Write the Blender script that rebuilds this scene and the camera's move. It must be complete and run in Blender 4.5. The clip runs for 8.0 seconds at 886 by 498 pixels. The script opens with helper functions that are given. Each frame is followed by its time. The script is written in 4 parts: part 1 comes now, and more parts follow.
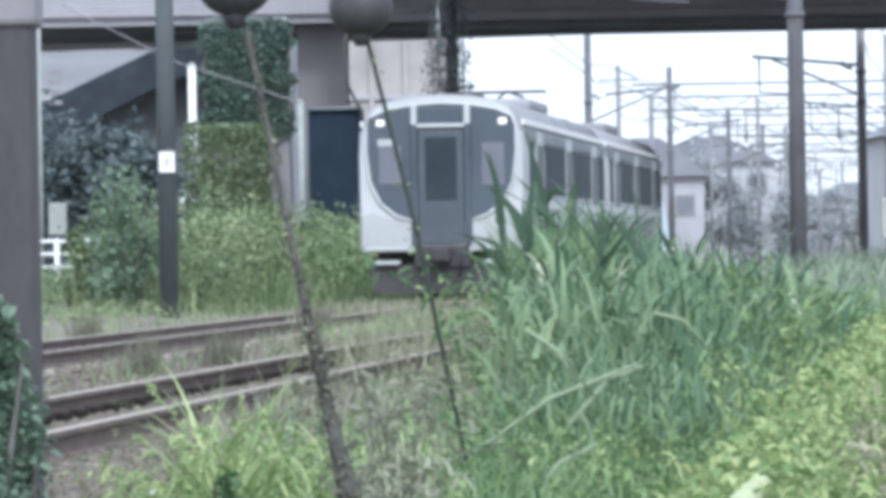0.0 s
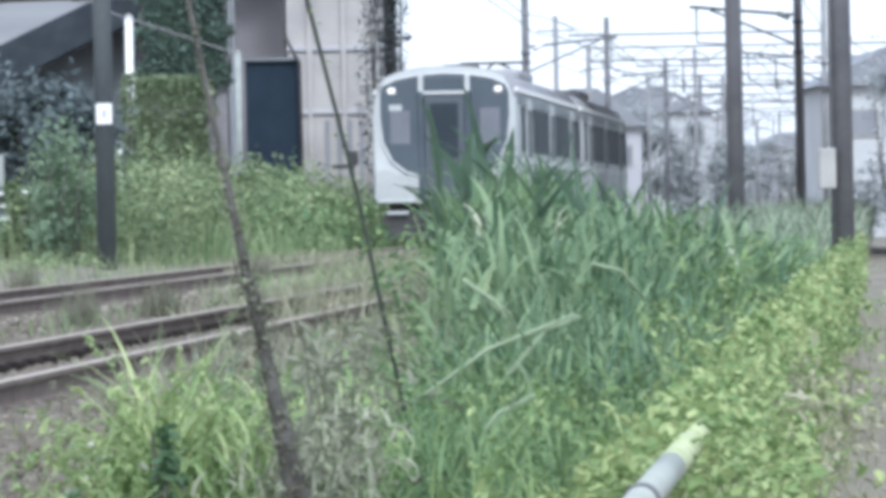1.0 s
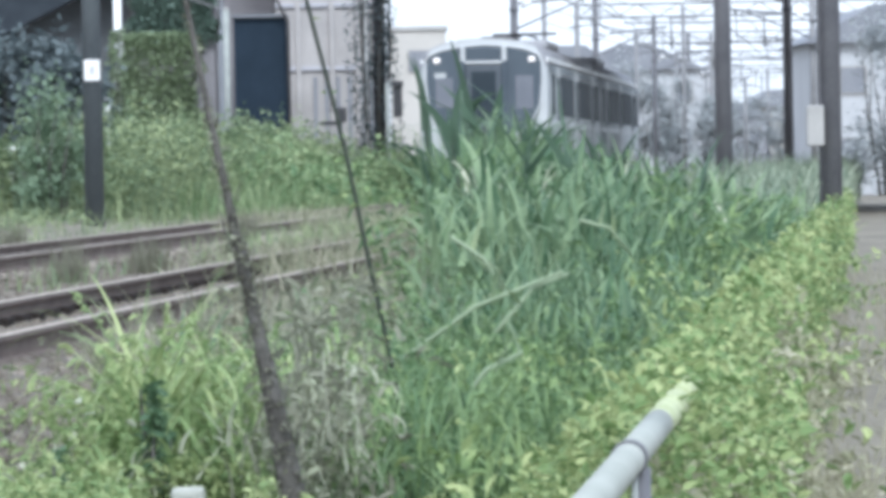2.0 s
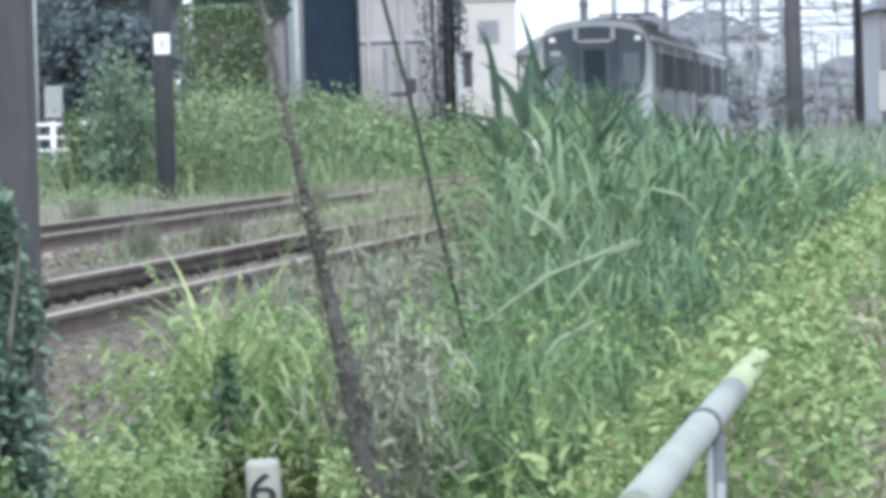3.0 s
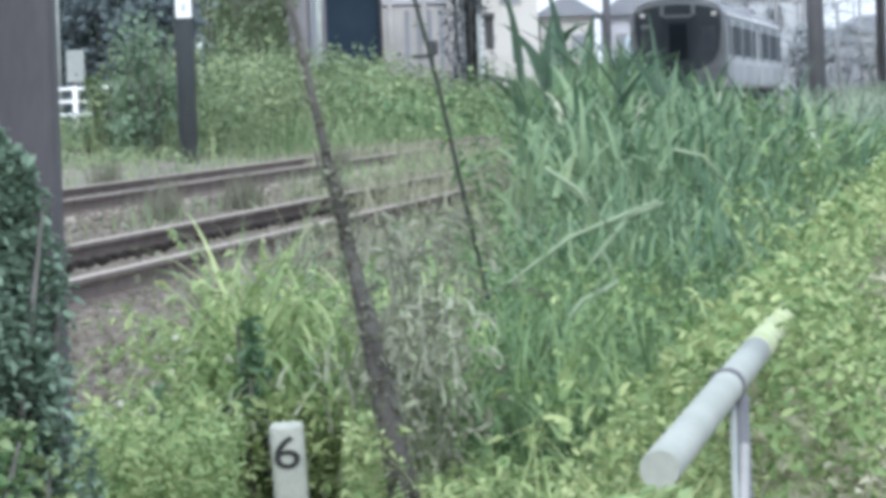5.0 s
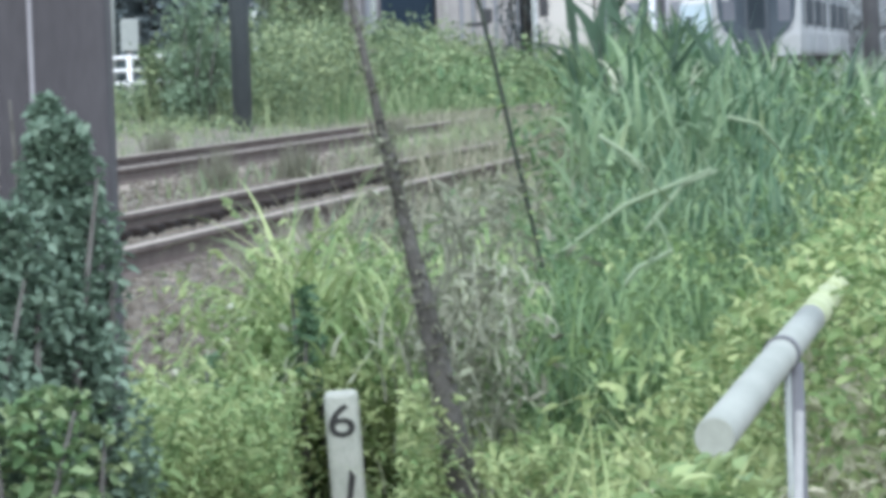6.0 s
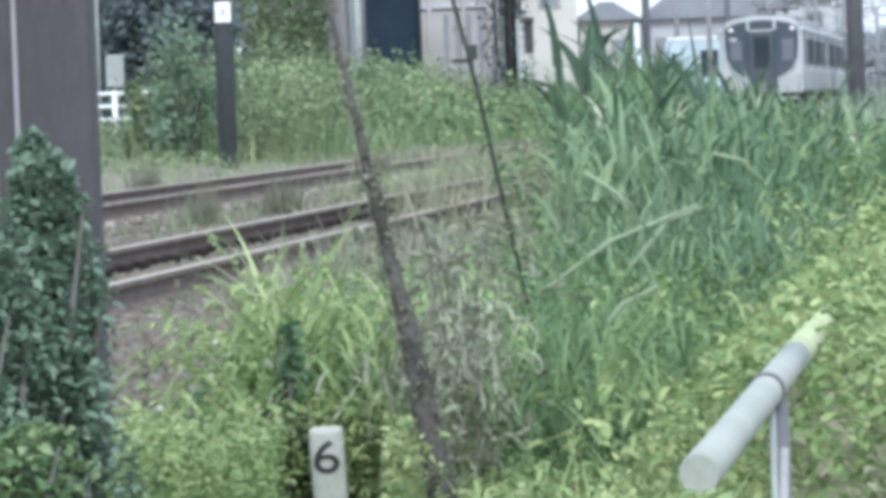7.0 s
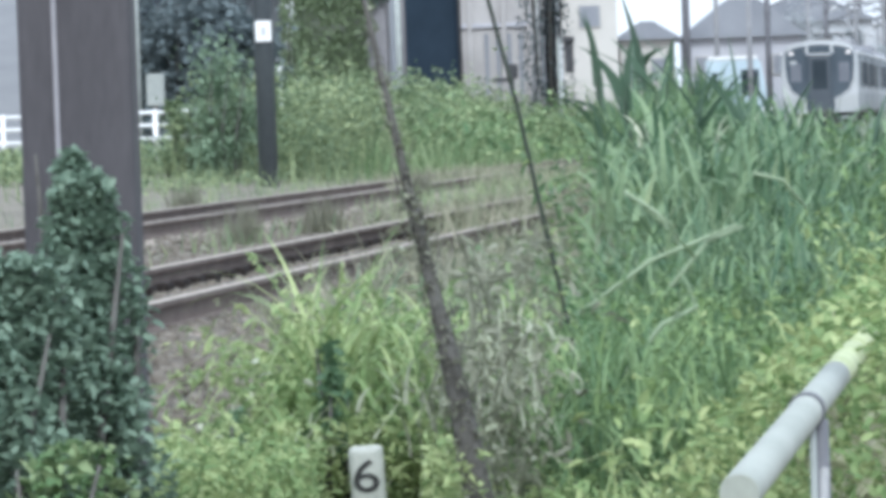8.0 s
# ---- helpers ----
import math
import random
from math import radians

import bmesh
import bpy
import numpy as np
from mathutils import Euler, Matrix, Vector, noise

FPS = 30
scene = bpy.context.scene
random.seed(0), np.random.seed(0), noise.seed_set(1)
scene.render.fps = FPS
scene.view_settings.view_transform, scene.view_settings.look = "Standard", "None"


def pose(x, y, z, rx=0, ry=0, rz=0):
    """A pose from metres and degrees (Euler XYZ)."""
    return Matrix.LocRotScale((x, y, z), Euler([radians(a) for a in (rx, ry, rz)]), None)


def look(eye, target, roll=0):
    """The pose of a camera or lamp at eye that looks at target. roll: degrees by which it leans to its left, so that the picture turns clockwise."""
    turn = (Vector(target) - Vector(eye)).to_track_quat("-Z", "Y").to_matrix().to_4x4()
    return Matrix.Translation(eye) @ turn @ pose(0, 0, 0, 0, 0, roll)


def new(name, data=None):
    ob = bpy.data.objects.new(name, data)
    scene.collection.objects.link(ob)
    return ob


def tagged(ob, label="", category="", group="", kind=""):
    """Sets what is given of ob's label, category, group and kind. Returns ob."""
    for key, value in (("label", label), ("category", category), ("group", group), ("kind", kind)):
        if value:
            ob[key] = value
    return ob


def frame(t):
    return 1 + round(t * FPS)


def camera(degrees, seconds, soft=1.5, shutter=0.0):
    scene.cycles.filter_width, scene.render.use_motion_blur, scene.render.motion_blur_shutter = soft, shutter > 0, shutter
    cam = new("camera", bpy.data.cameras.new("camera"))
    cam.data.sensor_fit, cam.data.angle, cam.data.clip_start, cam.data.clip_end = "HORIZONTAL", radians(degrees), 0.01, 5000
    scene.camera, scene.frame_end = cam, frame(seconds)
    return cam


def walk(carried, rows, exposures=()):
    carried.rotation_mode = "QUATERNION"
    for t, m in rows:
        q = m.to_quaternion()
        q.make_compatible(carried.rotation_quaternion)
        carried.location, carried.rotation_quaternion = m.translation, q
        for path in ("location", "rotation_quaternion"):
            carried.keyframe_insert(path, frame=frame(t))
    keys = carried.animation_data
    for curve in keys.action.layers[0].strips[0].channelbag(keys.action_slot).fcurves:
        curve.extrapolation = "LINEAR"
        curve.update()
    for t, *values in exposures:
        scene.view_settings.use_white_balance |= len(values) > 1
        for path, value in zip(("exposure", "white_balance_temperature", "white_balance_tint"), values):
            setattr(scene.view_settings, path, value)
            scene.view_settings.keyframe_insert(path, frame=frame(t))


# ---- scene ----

# ---- camera ----
EYE = Vector((0.0, 0.0, 0.9))       # 1.5 m over the footpath, 0.9 m over the rails
GO = 0.1028                          # the line runs this far sideways for each metre of depth


def aim(side, rise, roll):
    """A pose at the eye; side and rise in thousandths of the distance."""
    return look(EYE, EYE + Vector((side / 10, 100.0, rise / 10)), roll)


LENS = 9.96
AIMS = [
    (0.0, 0.0, -0.11, -1.0), (0.1, -0.06, -2.38, -0.97), (0.2, 2.31, -3.86, -0.95),
    (0.3, 2.88, -3.11, -0.92), (0.4, 4.73, -2.38, -0.9), (0.5, 4.62, -0.6, -0.87),
    (0.6, 6.74, -2.26, -0.92), (0.7, 7.09, -2.32, -0.98), (0.8, 9.97, -4.27, -1.04),
    (0.9, 7.6, -7.37, -1.09), (1.0, 12.05, -9.98, -1.15), (1.1, 13.49, -10.83, -1.1),
    (1.2, 14.06, -10.79, -1.06), (1.3, 12.43, -10.34, -1.02), (1.4, 12.6, -12.86, -0.98),
    (1.5, 8.25, -17.35, -0.93), (1.6, 10.0, -17.67, -0.89), (1.7, 13.97, -17.65, -0.84),
    (2.8, 4.08, -23.61, -1.84), (2.9, 1.93, -23.94, -1.79), (3.0, -0.02, -24.04, -1.74),
    (3.1, 0.33, -23.82, -1.72), (3.2, 1.38, -24.38, -1.7), (3.3, 4.29, -24.17, -1.68),
    (3.4, 3.89, -24.14, -1.66), (3.5, 1.15, -24.99, -1.64), (3.6, 0.09, -26.53, -1.69),
    (3.7, -1.44, -25.71, -1.74), (3.8, -4.09, -25.54, -1.8), (3.9, -7.58, -25.89, -1.85),
    (4.0, -6.9, -25.02, -1.9), (4.1, -4.36, -24.2, -1.85), (4.2, -0.6, -25.66, -1.79),
    (5.3, -5.51, -34.41, -2.17), (5.4, -5.21, -36.03, -2.25), (5.5, -11.82, -36.69, -2.32),
    (5.6, -18.94, -36.74, -2.3), (5.7, -13.32, -37.19, -2.27), (5.8, -13.02, -38.47, -2.25),
    (5.9, -17.11, -39.59, -2.22), (6.0, -15.64, -37.26, -2.19), (6.1, -16.26, -35.75, -2.16),
    (6.3, -16.7, -36.63, -2.1), (6.4, -15.97, -36.28, -2.07), (6.5, -15.08, -34.39, -2.03),
    (6.6, -13.61, -31.58, -2.05), (6.8, -10.78, -30.05, -2.08), (7.0, -12.45, -30.22, -2.12),
    (7.2, -15.0, -30.45, -2.1), (7.3, -16.96, -28.73, -2.09), (7.4, -18.06, -28.5, -2.08),
    (7.5, -17.84, -30.09, -2.08), (7.7, -17.54, -29.06, -2.07), (7.8, -18.44, -28.3, -2.06),
    (8.0, -20.21, -26.16, -2.05),
]
cam = camera(LENS, 8.0, soft=4.9, shutter=0.12)
walk(cam, [(t, aim(a, b, r)) for t, a, b, r in AIMS], exposures=[(0.0, 0.82, 5650, 6), (8.0, 0.82, 5650, 4)])

# ---- light ----
world = bpy.data.worlds.new("overcast_sky")
scene.world = world
world.use_nodes = True
wn, wl = world.node_tree.nodes, world.node_tree.links
sky = wn.new("ShaderNodeTexSky")
sky.sky_type, sky.sun_disc = "NISHITA", False
sky.sun_elevation, sky.sun_rotation = radians(45), radians(200)
sky.dust_density, sky.air_density = 4.0, 1.0
bg = wn["Background"]
bg.inputs["Strength"].default_value = 0.15
cloud = wn.new("ShaderNodeMix")
cloud.data_type = "RGBA"
cloud.inputs["Factor"].default_value = 0.75
cloud.inputs["B"].default_value = (6.0, 6.05, 6.35, 1)
wl.new(sky.outputs["Color"], cloud.inputs["A"])
wl.new(cloud.outputs["Result"], bg.inputs["Color"])
sun = new("sun", bpy.data.lights.new("sun", "SUN"))
sun.data.energy, sun.data.angle, sun.data.color = 1.35, radians(14), (1.0, 0.96, 0.9)
sun.matrix_world = look((0, 0, 0), (-0.25, 0.85, -0.9))


# ---- materials ----
def material(name, low, high, rough=0.7, scale=6.0, fine=60.0, bump=0.15, metal=0.0, island=0.0, thin=0.0, stretch=(1, 1, 1), spec=0.5):
    """Two colours mixed by noise at two sizes, with fine relief; island: share of the mix that differs from piece to piece."""
    m = bpy.data.materials.new(name)
    m.use_nodes = True
    n, l = m.node_tree.nodes, m.node_tree.links
    b = n["Principled BSDF"]
    co = n.new("ShaderNodeTexCoord")
    mp = n.new("ShaderNodeMapping")
    mp.inputs["Scale"].default_value = stretch
    l.new(co.outputs["Object"], mp.inputs["Vector"])
    big, small = n.new("ShaderNodeTexNoise"), n.new("ShaderNodeTexNoise")
    big.inputs["Scale"].default_value, small.inputs["Scale"].default_value = scale, fine
    big.inputs["Detail"].default_value, small.inputs["Detail"].default_value = 4, 3
    l.new(mp.outputs["Vector"], big.inputs["Vector"])
    l.new(mp.outputs["Vector"], small.inputs["Vector"])
    add = n.new("ShaderNodeMath")
    add.operation = "MULTIPLY_ADD"
    l.new(small.outputs["Fac"], add.inputs[0])
    add.inputs[1].default_value = 0.5
    l.new(big.outputs["Fac"], add.inputs[2])
    ramp = n.new("ShaderNodeMapRange")
    ramp.inputs["From Min"].default_value, ramp.inputs["From Max"].default_value = 0.5, 1.0
    l.new(add.outputs[0], ramp.inputs["Value"])
    fac = ramp.outputs["Result"]
    if island:
        geo = n.new("ShaderNodeNewGeometry")
        mi = n.new("ShaderNodeMix")
        mi.inputs["Factor"].default_value = island
        l.new(fac, mi.inputs["A"])
        l.new(geo.outputs["Random Per Island"], mi.inputs["B"])
        fac = mi.outputs["Result"]
    mix = n.new("ShaderNodeMix")
    mix.data_type = "RGBA"
    mix.inputs["A"].default_value, mix.inputs["B"].default_value = (*low, 1), (*high, 1)
    l.new(fac, mix.inputs["Factor"])
    l.new(mix.outputs["Result"], b.inputs["Base Color"])
    b.inputs["Roughness"].default_value, b.inputs["Metallic"].default_value = rough, metal
    b.inputs["Specular IOR Level"].default_value = spec
    if bump:
        bu = n.new("ShaderNodeBump")
        bu.inputs["Strength"].default_value, bu.inputs["Distance"].default_value = bump, 0.02
        l.new(small.outputs["Fac"], bu.inputs["Height"])
        l.new(bu.outputs["Normal"], b.inputs["Normal"])
    if thin:
        tr = n.new("ShaderNodeBsdfTranslucent")
        l.new(mix.outputs["Result"], tr.inputs["Color"])
        ms = n.new("ShaderNodeMixShader")
        ms.inputs["Fac"].default_value = thin
        l.new(b.outputs["BSDF"], ms.inputs[1])
        l.new(tr.outputs["BSDF"], ms.inputs[2])
        l.new(ms.outputs["Shader"], n["Material Output"].inputs["Surface"])
    return m


def leaf_material(name, low, high, alt=None, patch=1.1):
    """Leaf colours that differ from leaf to leaf, with patches of a second growth (alt)."""
    m = material(name, low, high, rough=0.55, scale=1.5, fine=9.0, bump=0, island=0.65, thin=0.3, spec=0.35)
    if alt:
        n, l = m.node_tree.nodes, m.node_tree.links
        b, tr = n["Principled BSDF"], n["Translucent BSDF"]
        was = b.inputs["Base Color"].links[0].from_socket
        co, no, geo = n.new("ShaderNodeTexCoord"), n.new("ShaderNodeTexNoise"), n.new("ShaderNodeNewGeometry")
        no.inputs["Scale"].default_value, no.inputs["Detail"].default_value = patch, 2
        l.new(co.outputs["Object"], no.inputs["Vector"])
        ad = n.new("ShaderNodeMath")
        ad.operation = "MULTIPLY_ADD"
        l.new(geo.outputs["Random Per Island"], ad.inputs[0])
        ad.inputs[1].default_value = 0.35
        l.new(no.outputs["Fac"], ad.inputs[2])
        mr = n.new("ShaderNodeMapRange")
        mr.inputs["From Min"].default_value, mr.inputs["From Max"].default_value = 0.58, 0.86
        l.new(ad.outputs[0], mr.inputs["Value"])
        mx = n.new("ShaderNodeMix")
        mx.data_type = "RGBA"
        mx.inputs["B"].default_value = (*alt, 1)
        l.new(mr.outputs["Result"], mx.inputs["Factor"])
        l.new(was, mx.inputs["A"])
        l.new(mx.outputs["Result"], b.inputs["Base Color"])
        l.new(mx.outputs["Result"], tr.inputs["Color"])
    return m


def glow_material(name, colour, strength):
    m = bpy.data.materials.new(name)
    m.use_nodes = True
    b = m.node_tree.nodes["Principled BSDF"]
    b.inputs["Base Color"].default_value = (*colour, 1)
    b.inputs["Emission Color"].default_value, b.inputs["Emission Strength"].default_value = (*colour, 1), strength
    return m


EARTH = material("earth", (0.122, 0.108, 0.085), (0.24, 0.217, 0.175), 0.95, 0.8, 14, 0.6)
BALLAST = material("ballast_stone", (0.085, 0.073, 0.06), (0.235, 0.208, 0.175), 0.9, 4, 40, 0.3, island=0.6)
CONCRETE = material("weathered_concrete", (0.30, 0.295, 0.29), (0.45, 0.44, 0.43), 0.9, 1.2, 30, 0.2)
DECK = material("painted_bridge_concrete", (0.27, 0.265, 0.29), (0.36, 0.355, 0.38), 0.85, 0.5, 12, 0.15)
GIRDER = material("dark_bridge_grey", (0.14, 0.148, 0.17), (0.21, 0.22, 0.245), 0.6, 0.6, 12, 0.1)
PIERC = material("pier_concrete", (0.22, 0.21, 0.23), (0.33, 0.32, 0.34), 0.9, 0.6, 14, 0.2)
STAIRM = material("dark_stair_steel", (0.03, 0.037, 0.047), (0.055, 0.065, 0.077), 0.8, 2, 20, 0.1, spec=0.1)
WORKWALL = material("weathered_render", (0.34, 0.325, 0.325), (0.47, 0.45, 0.445), 0.9, 0.9, 14, 0.2)
MAST = material("mast_concrete", (0.060, 0.056, 0.062), (0.098, 0.092, 0.10), 0.85, 1.5, 40, 0.2, stretch=(1, 1, 0.25), spec=0.3)
MASTFAR = material("mast_steel", (0.10, 0.10, 0.115), (0.17, 0.17, 0.185), 0.7, 2, 30, 0.1)
GREENPOLE = material("moss_stained_pole", (0.06, 0.07, 0.08), (0.105, 0.118, 0.125), 0.85, 1.5, 30, 0.2, stretch=(1, 1, 0.3))
RUST = material("rail_rust", (0.085, 0.064, 0.056), (0.165, 0.128, 0.112), 0.85, 5, 80, 0.3)
RAILTOP = material("rail_head_steel", (0.30, 0.262, 0.225), (0.42, 0.372, 0.325), 0.7, 5, 80, 0.05, spec=0.3)
SLEEPER = material("sleeper_concrete", (0.26, 0.225, 0.195), (0.40, 0.355, 0.31), 0.95, 6, 60, 0.3)
# shade of the gaps under the rails, put into a dark colour
GAPDARK = material("rail_gap_dark", (0.018, 0.015, 0.014), (0.04, 0.033, 0.03), 0.9, 20, 90, 0.2, spec=0.1)
STEEL = material("brushed_stainless", (0.36, 0.385, 0.40), (0.48, 0.50, 0.515), 0.5, 0.7, 25, 0.03, metal=0.2)
WHITEP = material("white_train_paint", (0.43, 0.445, 0.46), (0.53, 0.545, 0.56), 0.4, 0.8, 30, 0.02)
ROOF = material("train_roof_grey", (0.24, 0.24, 0.26), (0.33, 0.33, 0.35), 0.7, 0.6, 20, 0.1)
# a little blue-grey haze is lifted into the black of the mask
MASK = material("black_mask_glass", (0.058, 0.074, 0.095), (0.092, 0.112, 0.135), 0.25, 0.6, 20, 0, spec=0.3)
BLIND = material("cab_partition", (0.12, 0.13, 0.16), (0.17, 0.18, 0.21), 0.6, 2, 20, 0)
DOORD = material("dark_door_paint", (0.06, 0.072, 0.09), (0.09, 0.105, 0.125), 0.5, 1, 20, 0)
FRONT = material("front_panel_grey", (0.36, 0.375, 0.385), (0.46, 0.475, 0.48), 0.45, 0.8, 20, 0.03)
PANE = material("dark_window_glass", (0.03, 0.04, 0.05), (0.06, 0.072, 0.084), 0.5, 0.6, 20, 0, spec=0.05)
UNDER = material("underframe_grime", (0.035, 0.035, 0.04), (0.08, 0.075, 0.075), 0.8, 2, 40, 0.2)
RUBBER = material("black_rubber", (0.02, 0.02, 0.022), (0.04, 0.04, 0.042), 0.7, 8, 60, 0.1)
PIPE = material("white_painted_pipe", (0.285, 0.30, 0.262), (0.395, 0.41, 0.365), 0.6, 3, 60, 0.08)
PIPEOLD = material("vine_stained_pipe", (0.30, 0.34, 0.17), (0.50, 0.54, 0.32), 0.7, 9, 60, 0.15)
POST = material("weathered_white_post", (0.36, 0.38, 0.34), (0.52, 0.53, 0.49), 0.8, 9, 70, 0.2)
INK = material("black_sign_paint", (0.02, 0.02, 0.02), (0.045, 0.045, 0.045), 0.7, 30, 90, 0.05)
WHITE = material("white_enamel", (0.72, 0.73, 0.74), (0.84, 0.84, 0.84), 0.5, 6, 50, 0.03)
NAVY = material("navy_sheeting", (0.017, 0.027, 0.041), (0.026, 0.04, 0.06), 0.7, 1.2, 20, 0.1, spec=0.1)
BARK = material("dead_stem", (0.06, 0.056, 0.05), (0.15, 0.145, 0.135), 0.95, 12, 90, 0.4)
DARKGREEN = material("dark_stalk", (0.02, 0.028, 0.022), (0.05, 0.062, 0.045), 0.8, 14, 80, 0.2)
BLACKM = material("black_lamp_casing", (0.03, 0.03, 0.035), (0.055, 0.055, 0.06), 0.6, 5, 40, 0.1)
PALEWALL = material("pale_wall", (0.36, 0.36, 0.40), (0.47, 0.47, 0.51), 0.9, 0.4, 10, 0.1)
CREAM = material("cream_wall", (0.45, 0.43, 0.405), (0.56, 0.54, 0.51), 0.9, 0.4, 10, 0.1)
# haze over the far walls is lifted into this pale grey
GREYWALL = material("grey_wall", (0.43, 0.44, 0.465), (0.54, 0.55, 0.575), 0.9, 0.3, 8, 0.1)
SLATE = material("grey_roof", (0.19, 0.20, 0.23), (0.28, 0.29, 0.32), 0.8, 0.5, 10, 0.2)
CARBLUE = material("pale_blue_paint", (0.45, 0.55, 0.62), (0.55, 0.64, 0.70), 0.35, 0.8, 20, 0)
# paler grey carries the haze over the distant line gear
WIRE = material("cable_grey", (0.19, 0.19, 0.20), (0.27, 0.27, 0.28), 0.6, 3, 20, 0)
TAIL = glow_material("tail_light", (0.8, 0.74, 0.72), 0.25)

L_YELLOW = leaf_material("yellow_green_leaf", (0.11, 0.19, 0.06), (0.34, 0.45, 0.20), (0.44, 0.50, 0.24), 1.6)
L_LIME = leaf_material("shoulder_weed_leaf", (0.18, 0.27, 0.11), (0.38, 0.50, 0.23), (0.47, 0.54, 0.27), 2.2)
L_MID = leaf_material("weed_leaf", (0.095, 0.17, 0.075), (0.25, 0.36, 0.17), (0.33, 0.40, 0.22), 1.4)
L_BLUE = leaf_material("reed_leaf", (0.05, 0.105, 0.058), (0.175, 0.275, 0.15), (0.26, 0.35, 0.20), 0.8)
# paler than the near reeds: haze is put into the leaf colour
L_FARREED = leaf_material("hazy_reed_leaf", (0.12, 0.17, 0.12), (0.30, 0.37, 0.27), (0.36, 0.40, 0.30), 0.3)
L_DARK = leaf_material("dark_ivy_leaf", (0.17, 0.245, 0.188), (0.265, 0.35, 0.265))
L_WITHER = leaf_material("withered_leaf", (0.19, 0.195, 0.145), (0.37, 0.38, 0.29))
L_FINE = leaf_material("fine_weed_leaf", (0.085, 0.155, 0.075), (0.20, 0.32, 0.155), (0.27, 0.37, 0.165), 0.9)
# distance haze is lifted into this pale leaf colour
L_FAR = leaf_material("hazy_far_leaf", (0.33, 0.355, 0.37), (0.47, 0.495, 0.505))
L_STRAW = leaf_material("dry_vine_leaf", (0.20, 0.21, 0.12), (0.42, 0.43, 0.28), (0.50, 0.48, 0.36), 2.0)
L_BANK = leaf_material("bank_weed_leaf", (0.12, 0.175, 0.10), (0.245, 0.32, 0.175), (0.335, 0.39, 0.21), 0.5)
# grey-blue tone has the haze before the trees put into it
L_TREE = leaf_material("tree_leaf", (0.11, 0.14, 0.15), (0.17, 0.205, 0.212))
L_DRY = leaf_material("dry_grass", (0.26, 0.245, 0.16), (0.48, 0.46, 0.34))
L_TUFT = leaf_material("brown_tuft", (0.13, 0.13, 0.095), (0.24, 0.24, 0.175))
L_PALE = leaf_material("pale_dead_leaf", (0.34, 0.37, 0.25), (0.62, 0.63, 0.50))
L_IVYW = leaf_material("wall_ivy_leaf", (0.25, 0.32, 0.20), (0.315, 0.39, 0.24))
# darker copy of the wall ivy, with shade under the bridge painted in
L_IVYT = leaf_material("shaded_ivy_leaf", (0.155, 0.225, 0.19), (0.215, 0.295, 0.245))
L_OLIVE = leaf_material("half_dry_grass", (0.13, 0.15, 0.09), (0.29, 0.31, 0.19), (0.38, 0.36, 0.27), 1.2)
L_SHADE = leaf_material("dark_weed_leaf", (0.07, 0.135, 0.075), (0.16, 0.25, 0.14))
L_SHRUB = leaf_material("shrub_leaf", (0.19, 0.27, 0.18), (0.31, 0.41, 0.28))
L_CANE = leaf_material("cane_leaf", (0.28, 0.36, 0.23), (0.42, 0.50, 0.35))
L_REED = leaf_material("broad_reed_leaf", (0.055, 0.10, 0.07), (0.14, 0.21, 0.14))
BLOCKWALL = material("slatted_grey_wall", (0.24, 0.25, 0.275), (0.33, 0.34, 0.365), 0.9, 0.5, 8, 0.1, stretch=(0.2, 1, 3))
# shade below the stair flight is put into this darker grey
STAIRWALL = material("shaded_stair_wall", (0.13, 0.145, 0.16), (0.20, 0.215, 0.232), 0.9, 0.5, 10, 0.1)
LETTER = material("blue_grey_band", (0.17, 0.195, 0.215), (0.23, 0.255, 0.275), 0.6, 0.8, 20, 0.02)
POSTGREY = material("dull_white_paint", (0.26, 0.28, 0.27), (0.37, 0.39, 0.375), 0.7, 4, 40, 0.05)


# ---- mesh helpers ----
def box(bm, x0, x1, y0, y1, z0, z1, bevel=0.0):
    m = Matrix.Translation(((x0 + x1) / 2, (y0 + y1) / 2, (z0 + z1) / 2)) @ Matrix.Diagonal((x1 - x0, y1 - y0, z1 - z0, 1))
    r = bmesh.ops.create_cube(bm, size=1, matrix=m)
    if bevel:
        es = list({e for v in r["verts"] for e in v.link_edges})
        bmesh.ops.bevel(bm, geom=es, offset=bevel, segments=2, affect="EDGES", profile=0.5)
    return bm


def boxed(*a, bevel=0.0):
    return box(bmesh.new(), *a, bevel=bevel)


def tube(points, radii, n=10, bm=None, cap=True):
    """A round tube through the points."""
    bm = bm or bmesh.new()
    pts = [Vector(p) for p in points]
    rings = []
    for i, p in enumerate(pts):
        way = (pts[min(i + 1, len(pts) - 1)] - pts[max(i - 1, 0)]).normalized()
        a = way.orthogonal().normalized() if abs(way.z) > 0.9 else way.cross(Vector((0, 0, 1))).normalized()
        b = way.cross(a)
        r = radii[i] if isinstance(radii, (list, tuple)) else radii
        rings.append([bm.verts.new(p + r * (math.cos(k * 2 * math.pi / n) * a + math.sin(k * 2 * math.pi / n) * b)) for k in range(n)])
    for u, v in zip(rings, rings[1:]):
        for k in range(n):
            f = bm.faces.new((u[k], u[(k + 1) % n], v[(k + 1) % n], v[k]))
            f.smooth = True
    if cap:
        bm.faces.new(rings[0][::-1])
        bm.faces.new(rings[-1])
    return bm


def prism(outline, y0, y1, bm=None):
    """An outline in x and z, drawn out from y0 to y1."""
    bm = bm or bmesh.new()
    a = [bm.verts.new((x, y0, z)) for x, z in outline]
